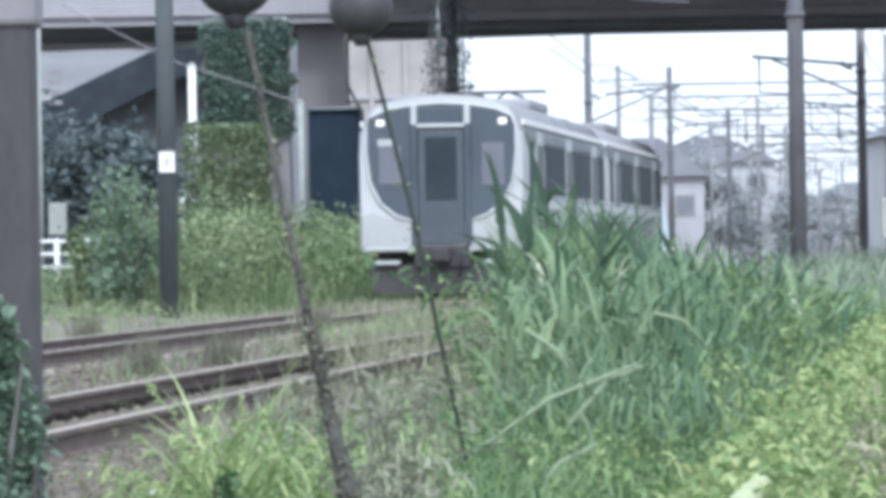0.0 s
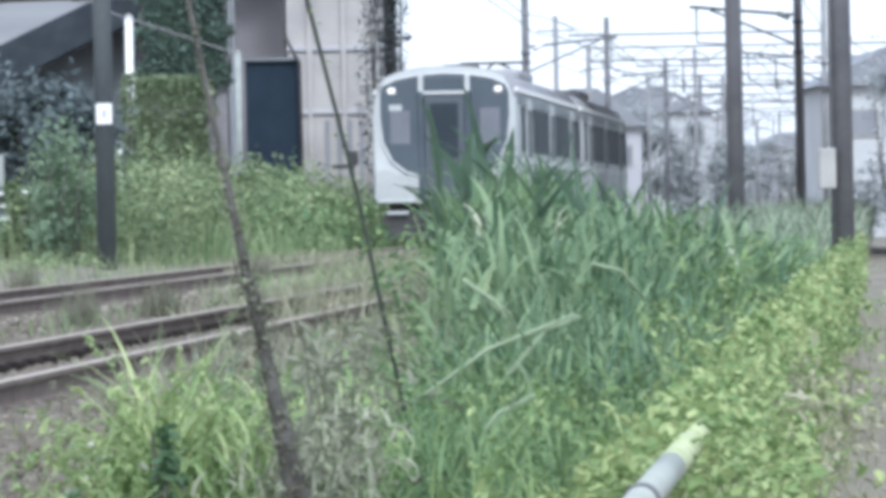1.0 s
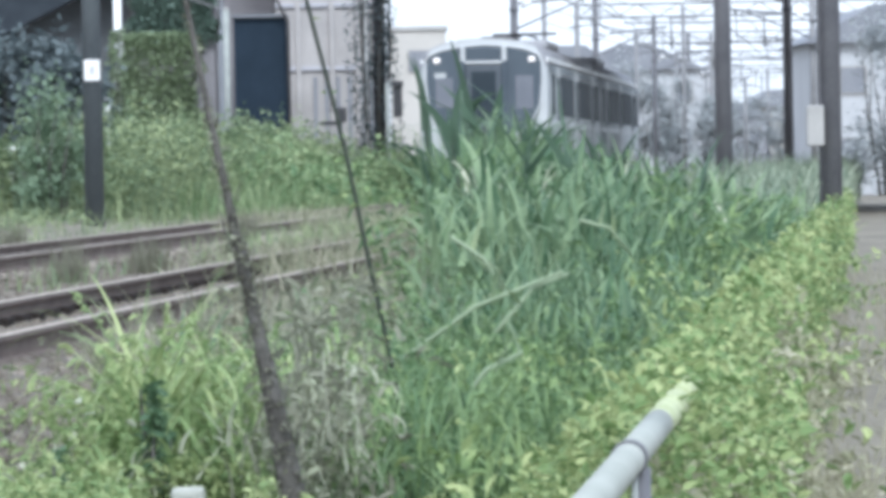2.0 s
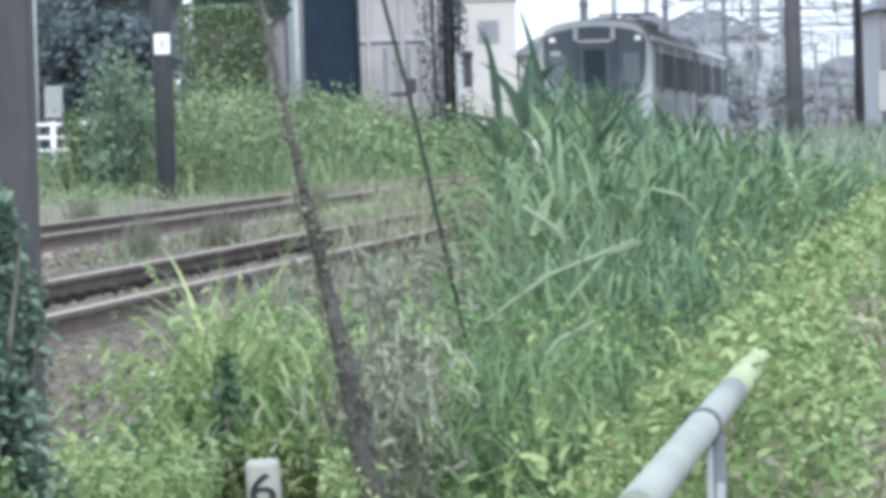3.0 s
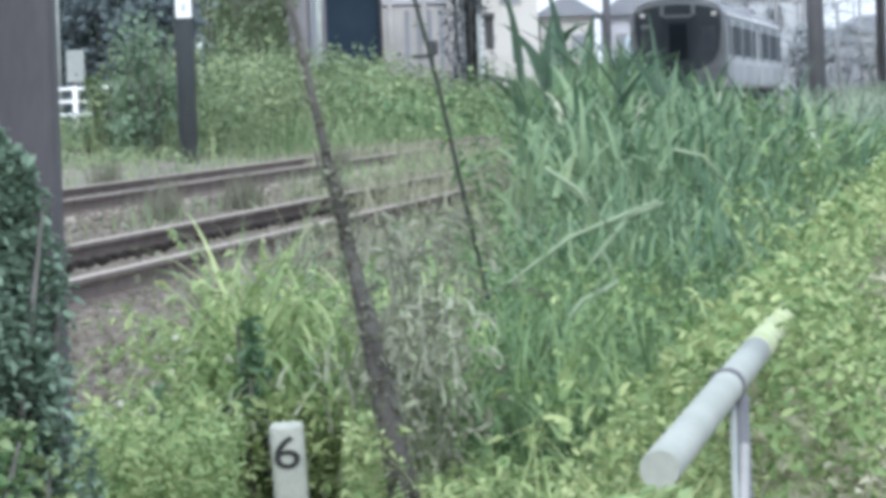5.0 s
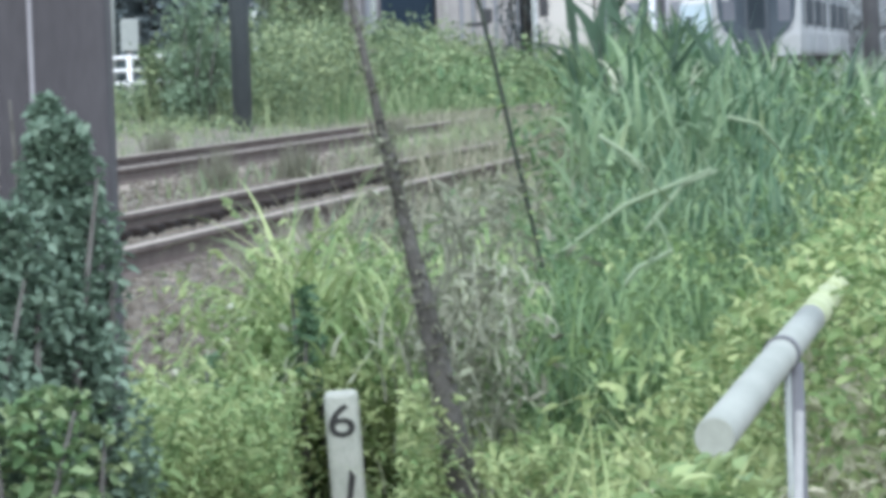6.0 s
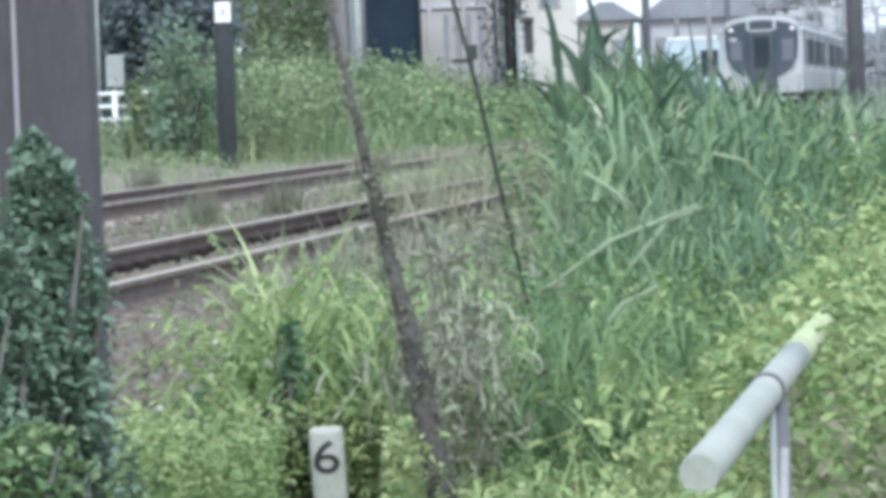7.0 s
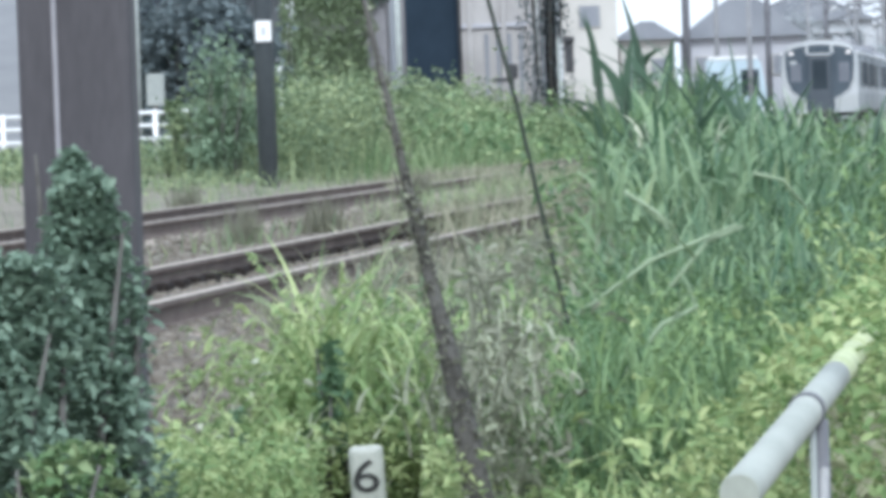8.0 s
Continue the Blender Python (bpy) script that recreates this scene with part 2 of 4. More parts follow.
    b = [bm.verts.new((x, y1, z)) for x, z in outline]
    n = len(outline)
    for k in range(n):
        bm.faces.new((a[k], a[(k + 1) % n], b[(k + 1) % n], b[k]))
    bm.faces.new(a[::-1])
    bm.faces.new(b)
    return bm


def part(name, bm, mat, parent=None, label=""):
    me = bpy.data.meshes.new(name)
    bmesh.ops.recalc_face_normals(bm, faces=bm.faces)
    bm.to_mesh(me)
    bm.free()
    me.materials.append(mat)
    ob = new(name, me)
    ob.parent = parent
    return tagged(ob, label=label)


def shared(name, me, parent, at):
    ob = new(name, me)
    ob.parent = parent
    ob.matrix_basis = at
    return ob


def root(name, at, label, category, group="", kind=""):
    ob = new(name)
    ob.matrix_basis = at
    return tagged(ob, label, category, group, kind)


def quads(name, verts, faces, mat, parent=None, label="", category="", kind="stuff", group=""):
    """One mesh of many quads from two arrays."""
    me = bpy.data.meshes.new(name)
    me.vertices.add(len(verts))
    me.vertices.foreach_set("co", np.ascontiguousarray(verts, dtype=np.float32).ravel())
    me.loops.add(faces.size)
    me.loops.foreach_set("vertex_index", np.ascontiguousarray(faces, dtype=np.int32).ravel())
    me.polygons.add(len(faces))
    me.polygons.foreach_set("loop_start", np.arange(0, faces.size, 4, dtype=np.int32))
    me.update(calc_edges=True)
    me.validate()
    me.materials.append(mat)
    ob = new(name, me)
    ob.parent = parent
    return tagged(ob, label, category, group, kind)


def unit(v):
    return v / np.maximum(np.linalg.norm(v, axis=-1, keepdims=True), 1e-9)


def leaves(rng, at, size, droop=0.2, wide=0.55):
    """Folded pointed leaves at the places given; six corners and two quads each."""
    n = len(at)
    az = rng.uniform(0, 2 * np.pi, n)
    el = rng.normal(droop * -1.0 + 0.25, 0.55, n)
    way = np.stack([np.cos(az) * np.cos(el), np.sin(az) * np.cos(el), np.sin(el)], -1)
    up = unit(np.stack([rng.normal(0, 0.5, n), rng.normal(0, 0.5, n), np.ones(n)], -1))
    side = unit(np.cross(way, up))
    up = np.cross(side, way)
    s = (size * rng.uniform(0.55, 1.25, n))[:, None]
    w = s * wide * 0.5
    v = np.stack([at, at + way * s * 0.3 + side * w + up * s * 0.12, at + way * s * 0.68 + side * w * 0.8 + up * s * 0.06, at + way * s - up * s * 0.1,
                  at + way * s * 0.68 - side * w * 0.8 + up * s * 0.06, at + way * s * 0.3 - side * w + up * s * 0.12], 1)
    f = np.array([[0, 1, 2, 3], [0, 3, 4, 5]])
    return v.reshape(-1, 3), (np.arange(n)[:, None, None] * 6 + f).reshape(-1, 4)


def blades(rng, at, length, width, lean=0.25, bend=0.9, seg=5):
    """Arching grass blades that taper to a point."""
    n = len(at)
    az = rng.uniform(0, 2 * np.pi, n)
    th = np.abs(rng.normal(0, lean, n))
    curl = np.abs(rng.normal(bend, bend * 0.45, n)) / seg
    ln = (length * rng.uniform(0.5, 1.2, n))
    wd = (width * rng.uniform(0.6, 1.2, n))
    h = np.stack([np.cos(az), np.sin(az), np.zeros(n)], -1)
    tw = az + np.pi / 2 + rng.normal(0, 0.6, n)
    side = np.stack([np.cos(tw), np.sin(tw), np.zeros(n)], -1)
    p, rows = at.copy(), []
    for k in range(seg + 1):
        taper = (1 - (k / seg) ** 1.6) * 0.5 + 0.015
        o = side * (wd * taper)[:, None]
        rows += [p - o, p + o]
        step = (ln / seg)[:, None]
        p = p + step * (h * np.sin(th)[:, None] + np.array([0, 0, 1.0]) * np.cos(th)[:, None])
        th = th + curl * (0.5 + k / seg)
    v = np.stack(rows, 1)
    f = np.array([[2 * k, 2 * k + 1, 2 * k + 3, 2 * k + 2] for k in range(seg)])
    return v.reshape(-1, 3), (np.arange(n)[:, None, None] * (2 * seg + 2) + f).reshape(-1, 4)


def sprays(rng, at, length, per, leaf, wide=0.34):
    """Arching stems with leaves along them."""
    n, seg = len(at), 8
    az, th = rng.uniform(0, 2 * np.pi, n), np.abs(rng.normal(0.1, 0.3, n))
    curl = np.abs(rng.normal(1.7, 0.5, n)) / seg
    ln = length * rng.uniform(0.55, 1.25, n)
    h = np.stack([np.cos(az), np.sin(az), np.zeros(n)], -1)
    side = np.stack([-np.sin(az), np.cos(az), np.zeros(n)], -1) * 0.004
    p, path = at.copy(), [at.copy()]
    for k in range(seg):
        p = p + (ln / seg)[:, None] * (h * np.sin(th)[:, None] + np.array([0, 0, 1.0]) * np.cos(th)[:, None])
        th = th + curl * (0.5 + k / seg)
        path.append(p)
    path = np.stack(path, 1)
    v = np.stack([path - side[:, None], path + side[:, None]], 2).reshape(-1, 3)
    f = np.array([[2 * k, 2 * k + 1, 2 * k + 3, 2 * k + 2] for k in range(seg)])
    f = (np.arange(n)[:, None, None] * (2 * seg + 2) + f).reshape(-1, 4)
    t = np.linspace(0.3, 0.999, per)[None] * seg + rng.uniform(-0.15, 0.0, (n, per))
    i = np.clip(t.astype(int), 0, seg - 1)
    w = (t - i)[..., None]
    r = np.arange(n)[:, None]
    q = path[r, i] * (1 - w) + path[r, i + 1] * w
    return join((v, f), leaves(rng, q.reshape(-1, 3), leaf, 0.5, wide))


def join(*meshes):
    vs, fs, k = [], [], 0
    for v, f in meshes:
        vs.append(v)
        fs.append(f + k)
        k += len(v)
    return np.concatenate(vs), np.concatenate(fs)


def ground_z(s, d):
    """Height of the ground, from the distance across the line (s) and along it (d)."""
    z = np.interp(s, [-60, -16, -12.2, -11.3, -10.6, -3.9, -3.3, -2.5, -1.2, 30], [0.3, 0.05, -0.2, -0.28, -0.17, -0.17, -0.30, -0.58, -0.6, -0.6])
    return z - 0.0034 * np.clip(d - 90, 0, 400)


def scatter(rng, n, s0, s1, d0, d1, sink=0.0):
    s, d = rng.uniform(s0, s1, n), rng.uniform(d0, d1, n)
    return np.stack([s + GO * d, d, ground_z(s, d) - sink], -1)


def on_line(s, d, z=0.0):
    return Vector((s + GO * d, d, z))


# ---- ground ----
def make_ground():
    ss = np.concatenate([np.linspace(-2500, -70, 14), np.linspace(-60, -18, 12), np.linspace(-17, 6, 116), np.linspace(8, 60, 14), np.linspace(80, 2500, 14)])
    dd = np.concatenate([np.linspace(-60, 4, 10), np.linspace(5, 60, 200), np.linspace(61, 200, 120), np.linspace(210, 3500, 40)])
    S, D = np.meshgrid(ss, dd)
    rough = np.array([[noise.noise(Vector((a * 1.7, b * 1.7, 0))) * 0.05 + noise.noise(Vector((a * 6, b * 6, 3))) * 0.018 for a in ss] for b in dd])
    Z = ground_z(S, D) + rough * ((S > -3.3) | (S < -11)) + rough * 0.35 * ((S <= -3.3) & (S >= -11)) - 0.02
    v = np.stack([S + GO * D, D, Z], -1).reshape(-1, 3)
    a, n = np.arange(len(dd) - 1)[:, None] * len(ss) + np.arange(len(ss) - 1), len(ss)
    f = np.stack([a, a + 1, a + n + 1, a + n], -1).reshape(-1, 4)
    quads("ground", v, f, EARTH, None, "brown earth verge with gravel beside the railway", "ground", "structure")


make_ground()


# ---- railway ----
RAIL = [(-0.063, -0.153), (0.063, -0.153), (0.063, -0.142), (0.012, -0.125), (0.009, -0.05), (0.033, -0.036), (0.033, -0.006), (0.026, 0), (-0.026, 0), (-0.033, -0.006), (-0.033, -0.036), (-0.009, -0.05), (-0.012, -0.125), (-0.063, -0.142)]


def fall(d):
    return -0.0034 * max(0.0, min(d - 90, 400))


def make_rail(track, s):
    bm = bmesh.new()
    rings = []
    for d in (4, 30, 60, 90, 150, 250, 490):
        rings.append([bm.verts.new(on_line(s + x, d, z + fall(d))) for x, z in RAIL])
    n = len(RAIL)
    for a, b in zip(rings, rings[1:]):
        for k in range(n):
            bm.faces.new((a[k], a[(k + 1) % n], b[(k + 1) % n], b[k])).material_index = 1 if k in (6, 7, 8) else 0
    rail = part("rail", bm, RUST, track, "rusty rail with a worn bright head")
    rail.data.materials.append(RAILTOP)


def make_track(name, s, d0, d1, label):
    track = root(name, pose(0, 0, 0), label, "railway track", "railway tracks", "structure")
    for off in (-0.5665, 0.5665):
        make_rail(track, s + off)
    bm = boxed(-1.0, 1.0, -0.11, 0.11, -0.30, -0.155, bevel=0.015)
    first = part("sleeper", bm, SLEEPER, track)
    first.matrix_basis = Matrix.Translation(on_line(s, d0)) @ pose(0, 0, 0, 0, 0, -5.87)
    # dark blocks stand in for the shade under the rail between sleepers
    cb = boxed(-0.05, 0.05, -0.13, 0.13, -0.19, -0.093, bevel=0.012)
    clip = part("rail_gap_shade", cb, GAPDARK, track, "dark block standing in for shade under the rail")
    clip.matrix_basis = Matrix.Translation(on_line(s - 0.46, d0 + 0.3)) @ pose(0, 0, 0, 0, 0, -5.87)
    d = d0 + 0.6
    while d < d1:
        m = Matrix.Translation(on_line(s, d, fall(d))) @ pose(0, 0, 0, 0, 0, -5.87)
        shared("sleeper", first.data, track, m)
        if d < 60:
            shared("rail_gap_shade", clip.data, track, m @ pose(-0.46, 0.3, 0))
            shared("rail_gap_shade", clip.data, track, m @ pose(0.46, 0.3, 0))
        d += 0.6


make_track("track_near", -5.27, 12, 110, "rusty railway track on concrete sleepers in stone ballast")
make_track("track_far", -9.2, 20, 130, "railway track half hidden by weeds behind the nearer track")


def make_ballast():
    rng = np.random.default_rng(4)
    n = 26000
    s, d = np.concatenate([rng.uniform(-7.2, -2.9, 20000), rng.uniform(-10.8, -7.2, 6000)]), 17 + 45 * rng.uniform(0, 1, n) ** 1.3
    c = np.stack([s + GO * d, d, ground_z(s, d) - 0.005 + rng.uniform(0, 0.02, n)], -1)
    cube = np.array([[x, y, z] for x in (-1, 1) for y in (-1, 1) for z in (-1, 1)], float)
    r = rng.uniform(0.018, 0.036, n)[:, None, None]
    v = c[:, None, :] + cube[None] * r * rng.uniform(0.45, 1.1, (n, 8, 3))
    f = np.array([[0, 1, 3, 2], [4, 6, 7, 5], [0, 4, 5, 1], [2, 3, 7, 6], [0, 2, 6, 4], [1, 5, 7, 3]])
    quads("ballast", v.reshape(-1, 3), (np.arange(n)[:, None, None] * 8 + f).reshape(-1, 4), BALLAST, None, "brown grey crushed stone ballast along the rails", "ballast")


make_ballast()


# ---- train ----
def section(w, z0, z1):
    """Half-round-topped body outline, x and z."""
    h = w / 2
    pts = [(-h + 0.05, z0), (-h, z0 + 0.12), (-h, 2.55), (-h + 0.03, 2.95)]
    for k in range(9):
        a = math.pi - k * math.pi / 8
        pts.append((math.cos(a) * (h - 0.12) * (1 if abs(math.cos(a)) > 0.99 else 0.98), 3.2 + math.sin(a) ** 0.8 * (z1 - 3.2) if math.sin(a) > 0 else 3.2))
    pts += [(h - 0.03, 2.95), (h, 2.55), (h, z0 + 0.12), (h - 0.05, z0)]
    return pts


def make_car(train, y0, rear):
    """A 20 m stainless coach; rear: it ends in the cab that faces back along the line."""
    y1 = y0 + 20.0
    bm = bmesh.new()
    outline = section(2.95, 0.85, 3.62)
    ys = ([(y0, 0.965, 0.03), (y0 + 0.06, 0.985, 0.0), (y0 + 0.2, 1, 0)] if rear else [(y0, 1, 0)]) + [(y1, 1, 0)]
    rings = [[bm.verts.new((x * k, y + lean * max(0, z - 1.4), z if z < 3 else 3 + (z - 3) * k)) for x, z in outline] for y, k, lean in ys]
    n = len(outline)
    for a, b in zip(rings, rings[1:]):
        for k in range(n):
            f = bm.faces.new((a[k], a[(k + 1) % n], b[(k + 1) % n], b[k]))
            f.material_index = 1 if 3 <= k <= 12 else 0
            f.smooth = True
    bm.faces.new(rings[0][::-1]).material_index = 2
    bm.faces.new(rings[-1])
    body = part("car_body", bm, STEEL, train, "brushed stainless coach body with a grey roof")
    body.data.materials.append(ROOF)
    body.data.materials.append(WHITEP)
    h = 2.95 / 2
    part("underframe", boxed(-1.2, 1.2, y0 + 0.5, y1 - 0.5, 0.62, 0.85), UNDER, train)
    for a, b in ((7.6, 9.4), (9.8, 11.0), (11.4, 12.6)):
        part("equipment_box", boxed(-1.25, 1.25, y0 + a, y0 + b, 0.32, 0.64, bevel=0.03), UNDER, train)
    for c in (3.1, 16.9):
        bogie = part("bogie", boxed(-1.05, 1.05, y0 + c - 1.6, y0 + c + 1.6, 0.36, 0.60, bevel=0.04), UNDER, train)
        for dy in (-1.05, 1.05):
            for x in (-0.56, 0.56):
                part("wheel", tube([(x - 0.06, y0 + c + dy, 0.43), (x + 0.06, y0 + c + dy, 0.43)], 0.43, 20), UNDER, bogie)
    # side: three doorways, windows between them
    sill, head = 1.86, 2.78
    for sgn in (-1, 1):
        for c in (3.2, 10.0, 16.8):
            part("door_frame", boxed(sgn * h - 0.004, sgn * h + 0.012, y0 + c - 0.72, y0 + c + 0.72, 1.0, 2.98, bevel=0.004), STEEL, train)
            for o in (-0.34, 0.34):
                leaf = part("door_leaf", boxed(sgn * h - 0.004, sgn * h + 0.018, y0 + c + o - 0.31, y0 + c + o + 0.31, 1.04, 2.90, bevel=0.004), FRONT, train)
                part("pane", boxed(sgn * h - 0.004, sgn * h + 0.024, y0 + c + o - 0.22, y0 + c + o + 0.22, 1.75, 2.74, bevel=0.003), PANE, leaf)
        for a, b in ((4.35, 5.2), (5.35, 6.2), (6.35, 7.2), (7.35, 8.2), (8.35, 9.05), (11.15, 12.0), (12.15, 13.0), (13.15, 14.0), (14.15, 15.0), (15.15, 15.85), (1.0, 2.0), (18.0, 18.7), (18.85, 19.5)):
            part("side_window", boxed(sgn * h - 0.004, sgn * h + 0.014, y0 + a, y0 + b, sill, head, bevel=0.004), PANE, train)
        # bright highlight along the gutter is painted as plain white
        part("rain_gutter", boxed(sgn * (h - 0.05) - 0.03, sgn * (h - 0.05) + 0.03, y0 + 0.3, y1, 3.06, 3.16, bevel=0.01), WHITE, train)
        part("letterboard", boxed(sgn * h - 0.004, sgn * h + 0.008, y0 + 0.35, y1, 2.82, 3.0), LETTER, train)
        part("waist_band", boxed(sgn * h - 0.004, sgn * h + 0.006, y0 + 0.3, y1, 1.60, 1.72), WHITEP, train)
    part("roof_unit", boxed(-0.95, 0.95, y0 + 7.6, y0 + 11.8, 3.50, 3.74, bevel=0.08), ROOF, train, "grey air conditioning box on the roof")
    part("roof_vent", boxed(-0.35, 0.35, y0 + 3.6, y0 + 4.8, 3.56, 3.74, bevel=0.05), UNDER, train)
    part("roof_vent", boxed(-0.35, 0.35, y0 + 14.6, y0 + 15.8, 3.56, 3.74, bevel=0.05), UNDER, train)


def make_train():
    train = root("train", pose(0, 0, 0), "silver two-coach commuter train with a black front mask, running away", "train")
    make_car(train, 0.0, True)
    make_car(train, 20.5, False)
    part("gangway", boxed(-0.6, 0.6, 19.9, 20.6, 1.0, 3.1, bevel=0.05), RUBBER, train)
    # black mask with rounded lower corners, in an oval white surround
    out = [(-0.52, 1.42), (-0.78, 1.50), (-1.06, 1.72), (-1.24, 2.10), (-1.30, 2.6), (-1.30, 3.02), (-1.22, 3.2), (-0.95, 3.32), (-0.5, 3.40), (0, 3.43)]
    out = out + [(-x, z) for x, z in out[-2::-1]]
    bm = bmesh.new()
    a = [bm.verts.new((x, -0.02 + 0.03 * max(0, z - 1.4), z)) for x, z in out]
    b = [bm.verts.new((x * 1.02, 0.03 + 0.03 * max(0, z - 1.4), 2.4 + (z - 2.4) * 1.015)) for x, z in out]
    n = len(out)
    bm.faces.new(a)
    for k in range(n):
        bm.faces.new((a[k], b[k], b[(k + 1) % n], a[(k + 1) % n]))
    part("front_mask", bm, MASK, train, "glossy black windscreen mask")
    rim = [(x * 1.025, -0.012 + 0.03 * max(0, z - 1.4), 2.4 + (z - 2.4) * 1.03) for x, z in out]
    part("mask_rim", tube(rim, 0.035, 6), WHITEP, train, "white rim round the mask")
    # gangway door between two posts
    for x in (-0.47, 0.47):
        part("door_post", boxed(x - 0.06, x + 0.06, -0.05, 0.05, 0.95, 3.10, bevel=0.02), MASK, train)
        part("sign_side", boxed(x - 0.055, x + 0.055, -0.045, 0.09, 3.0, 3.42, bevel=0.02), WHITEP, train)
    door = part("gangway_door", boxed(-0.40, 0.40, -0.035, 0.04, 0.98, 2.98, bevel=0.02), DOORD, train, "dark gangway door with a tall pane")
    part("pane", boxed(-0.28, 0.28, -0.045, 0.0, 1.75, 2.86, bevel=0.01), PANE, door)
    sign = part("destination_sign", boxed(-0.41, 0.41, -0.03, 0.08, 3.10, 3.38, bevel=0.02), MASK, train, "dark destination display in a white frame")
    part("sign_frame", boxed(-0.45, 0.45, -0.045, 0.08, 3.03, 3.10, bevel=0.01), WHITEP, sign)
    # cab interior blinds behind the glass, seen as paler panels
    for x0, x1, z0, z1 in ((-1.12, -0.86, 2.72, 2.84), (-1.10, -0.70, 2.05, 2.72)):
        part("cab_blind", boxed(x0, x1, 0.0 - 0.026 + 0.03 * (z0 - 1.4), 0.06, z0, z1), BLIND if z1 - z0 > 0.3 else FRONT, train)
    part("cab_blind", boxed(0.72, 1.12, 0.0 - 0.026 + 0.03 * 0.6, 0.06, 2.0, 2.75), BLIND, train)
    for x in (-1.12, 1.04):
        part("tail_lamp", boxed(x - 0.02, x + 0.13, -0.01, 0.08, 3.06, 3.18, bevel=0.02), TAIL, train, "lit tail lamp")
    for sgn in (-1, 1):
        part("front_panel", prism([(sgn * 0.55, 0.92), (sgn * 1.38, 0.92), (sgn * 1.41, 1.5), (sgn * 1.2, 1.55), (sgn * 0.9, 1.42), (sgn * 0.55, 1.37)], -0.03, 0.04), FRONT, train, "silver grey lower front panel")
        part("bumper_bar", boxed(min(sgn * 0.6, sgn * 1.36), max(sgn * 0.6, sgn * 1.36), -0.07, 0.02, 0.86, 0.93, bevel=0.02), STEEL, train)
        part("step", boxed(min(sgn * 0.75, sgn * 1.2), max(sgn * 0.75, sgn * 1.2), -0.06, 0.15, 0.62, 0.70, bevel=0.02), STEEL, train)
        part("hose", tube([(sgn * 0.35, -0.08, 0.82), (sgn * 0.38, -0.18, 0.6), (sgn * 0.30, -0.1, 0.42)], 0.03, 8), RUBBER, train)
    part("snow_plough", prism([(-1.2, 0.12), (1.2, 0.12), (1.3, 0.62), (-1.3, 0.62)], 0.05, 0.35), UNDER, train, "dark skirt plate over the rails")
    part("coupler", boxed(-0.16, 0.16, -0.38, 0.3, 0.66, 0.92, bevel=0.05), UNDER, train, "grimy coupler")
    part("coupler_housing", boxed(-0.5, 0.5, -0.02, 0.3, 0.55, 0.97, bevel=0.05), UNDER, train)
    # folded current collector on the first roof
    for x in (-0.6, 0.6):
        part("pantograph_arm", tube([(x * 0.7, 13.0, 3.66), (x * 0.4, 14.2, 3.95), (0.0, 13.2, 4.05)], 0.03, 6), UNDER, train)
    part("pantograph_head", tube([(-0.8, 13.2, 4.03), (0.8, 13.2, 4.03)], 0.035, 6), UNDER, train)
    return train


TRAIN = make_train()


# ---- masts and wires of the line ----
def make_mast(s, d, r, top, label, mat, arm=0, beam=0.0):
    x, z0 = s + GO * d, float(ground_z(s, d)) - 0.3
    mast = root("catenary_mast", pose(x, d, z0), label, "mast", "masts along the line")
    part("pole", tube([(0, 0, 0), (0, 0, top - z0)], [r, r * 0.82], 16), mat, mast)
    part("footing", tube([(0, 0, 0.1), (0, 0, 0.42)], [r * 1.7, r * 1.5], 14), CONCRETE, mast)
    for z in (5.0, 5.9):
        part("band", tube([(0, 0, z - z0 - 0.05), (0, 0, z - z0 + 0.05)], r * 1.12, 14), MASTFAR, mast)
    if arm:
        part("bracket", tube([(0, 0, 6.1 - z0), (arm * 3.2, 0, 6.4 - z0)], 0.045, 8), MASTFAR, mast)
        part("bracket", tube([(0, 0, 5.2 - z0), (arm * 2.6, 0, 6.3 - z0)], 0.035, 8), MASTFAR, mast)
        part("insulator", tube([(arm * 0.25, 0, 6.02 - z0), (arm * 0.6, 0, 6.17 - z0)], 0.09, 8), WHITE, mast)
        part("steady_arm", tube([(arm * 3.0, 0, 6.35 - z0), (arm * 3.0, 0, 5.35 - z0), (arm * 1.9, 0, 5.25 - z0)], 0.03, 6), MASTFAR, mast)
    if beam:
        part("crossbeam", tube([(0, 0, 7.2 - z0), (beam, 0, 7.2 - z0)], 0.045, 8), WIRE, mast)
    return mast


for d, top in ((177, 8.4), (226, 8.8), (282, 8.3), (330, 8.6), (380, 8.6)):
    make_mast(-13.05, d, 0.15, top, "thin dark steel catenary mast on the far side of the line", MASTFAR, 1, 0.0)
make_mast(-3.0, 91.5, 0.16, 11.0, "grey concrete catenary mast rising out of the reeds", MASTFAR, -1)
make_mast(-3.0, 150, 0.15, 10.5, "dark catenary mast standing beyond the reeds", PIERC, -1)
for d in (200, 250, 300, 350, 400):
    make_mast(-3.0, d, 0.13, 9.0, "distant catenary mast with a crossbeam over both tracks", WIRE, -1, -10.05)


def make_wires():
    for i, (s, z, sag) in enumerate(((-5.27, 5.2, 0.0), (-9.2, 5.2, 0.0), (-5.27, 6.1, 0.25), (-9.2, 6.1, 0.25), (-3.2, 7.9, 0.4), (-2.7, 8.6, 0.4), (-13.0, 7.9, 0.4), (-12.6, 7.2, 0.4))):
        pts = []
        for k in range(60):
            d = 155 + k * 5
            pts.append(on_line(s, d, z - sag * (1 - abs(math.cos(math.pi * (d - 150) / 50))) + fall(d)))
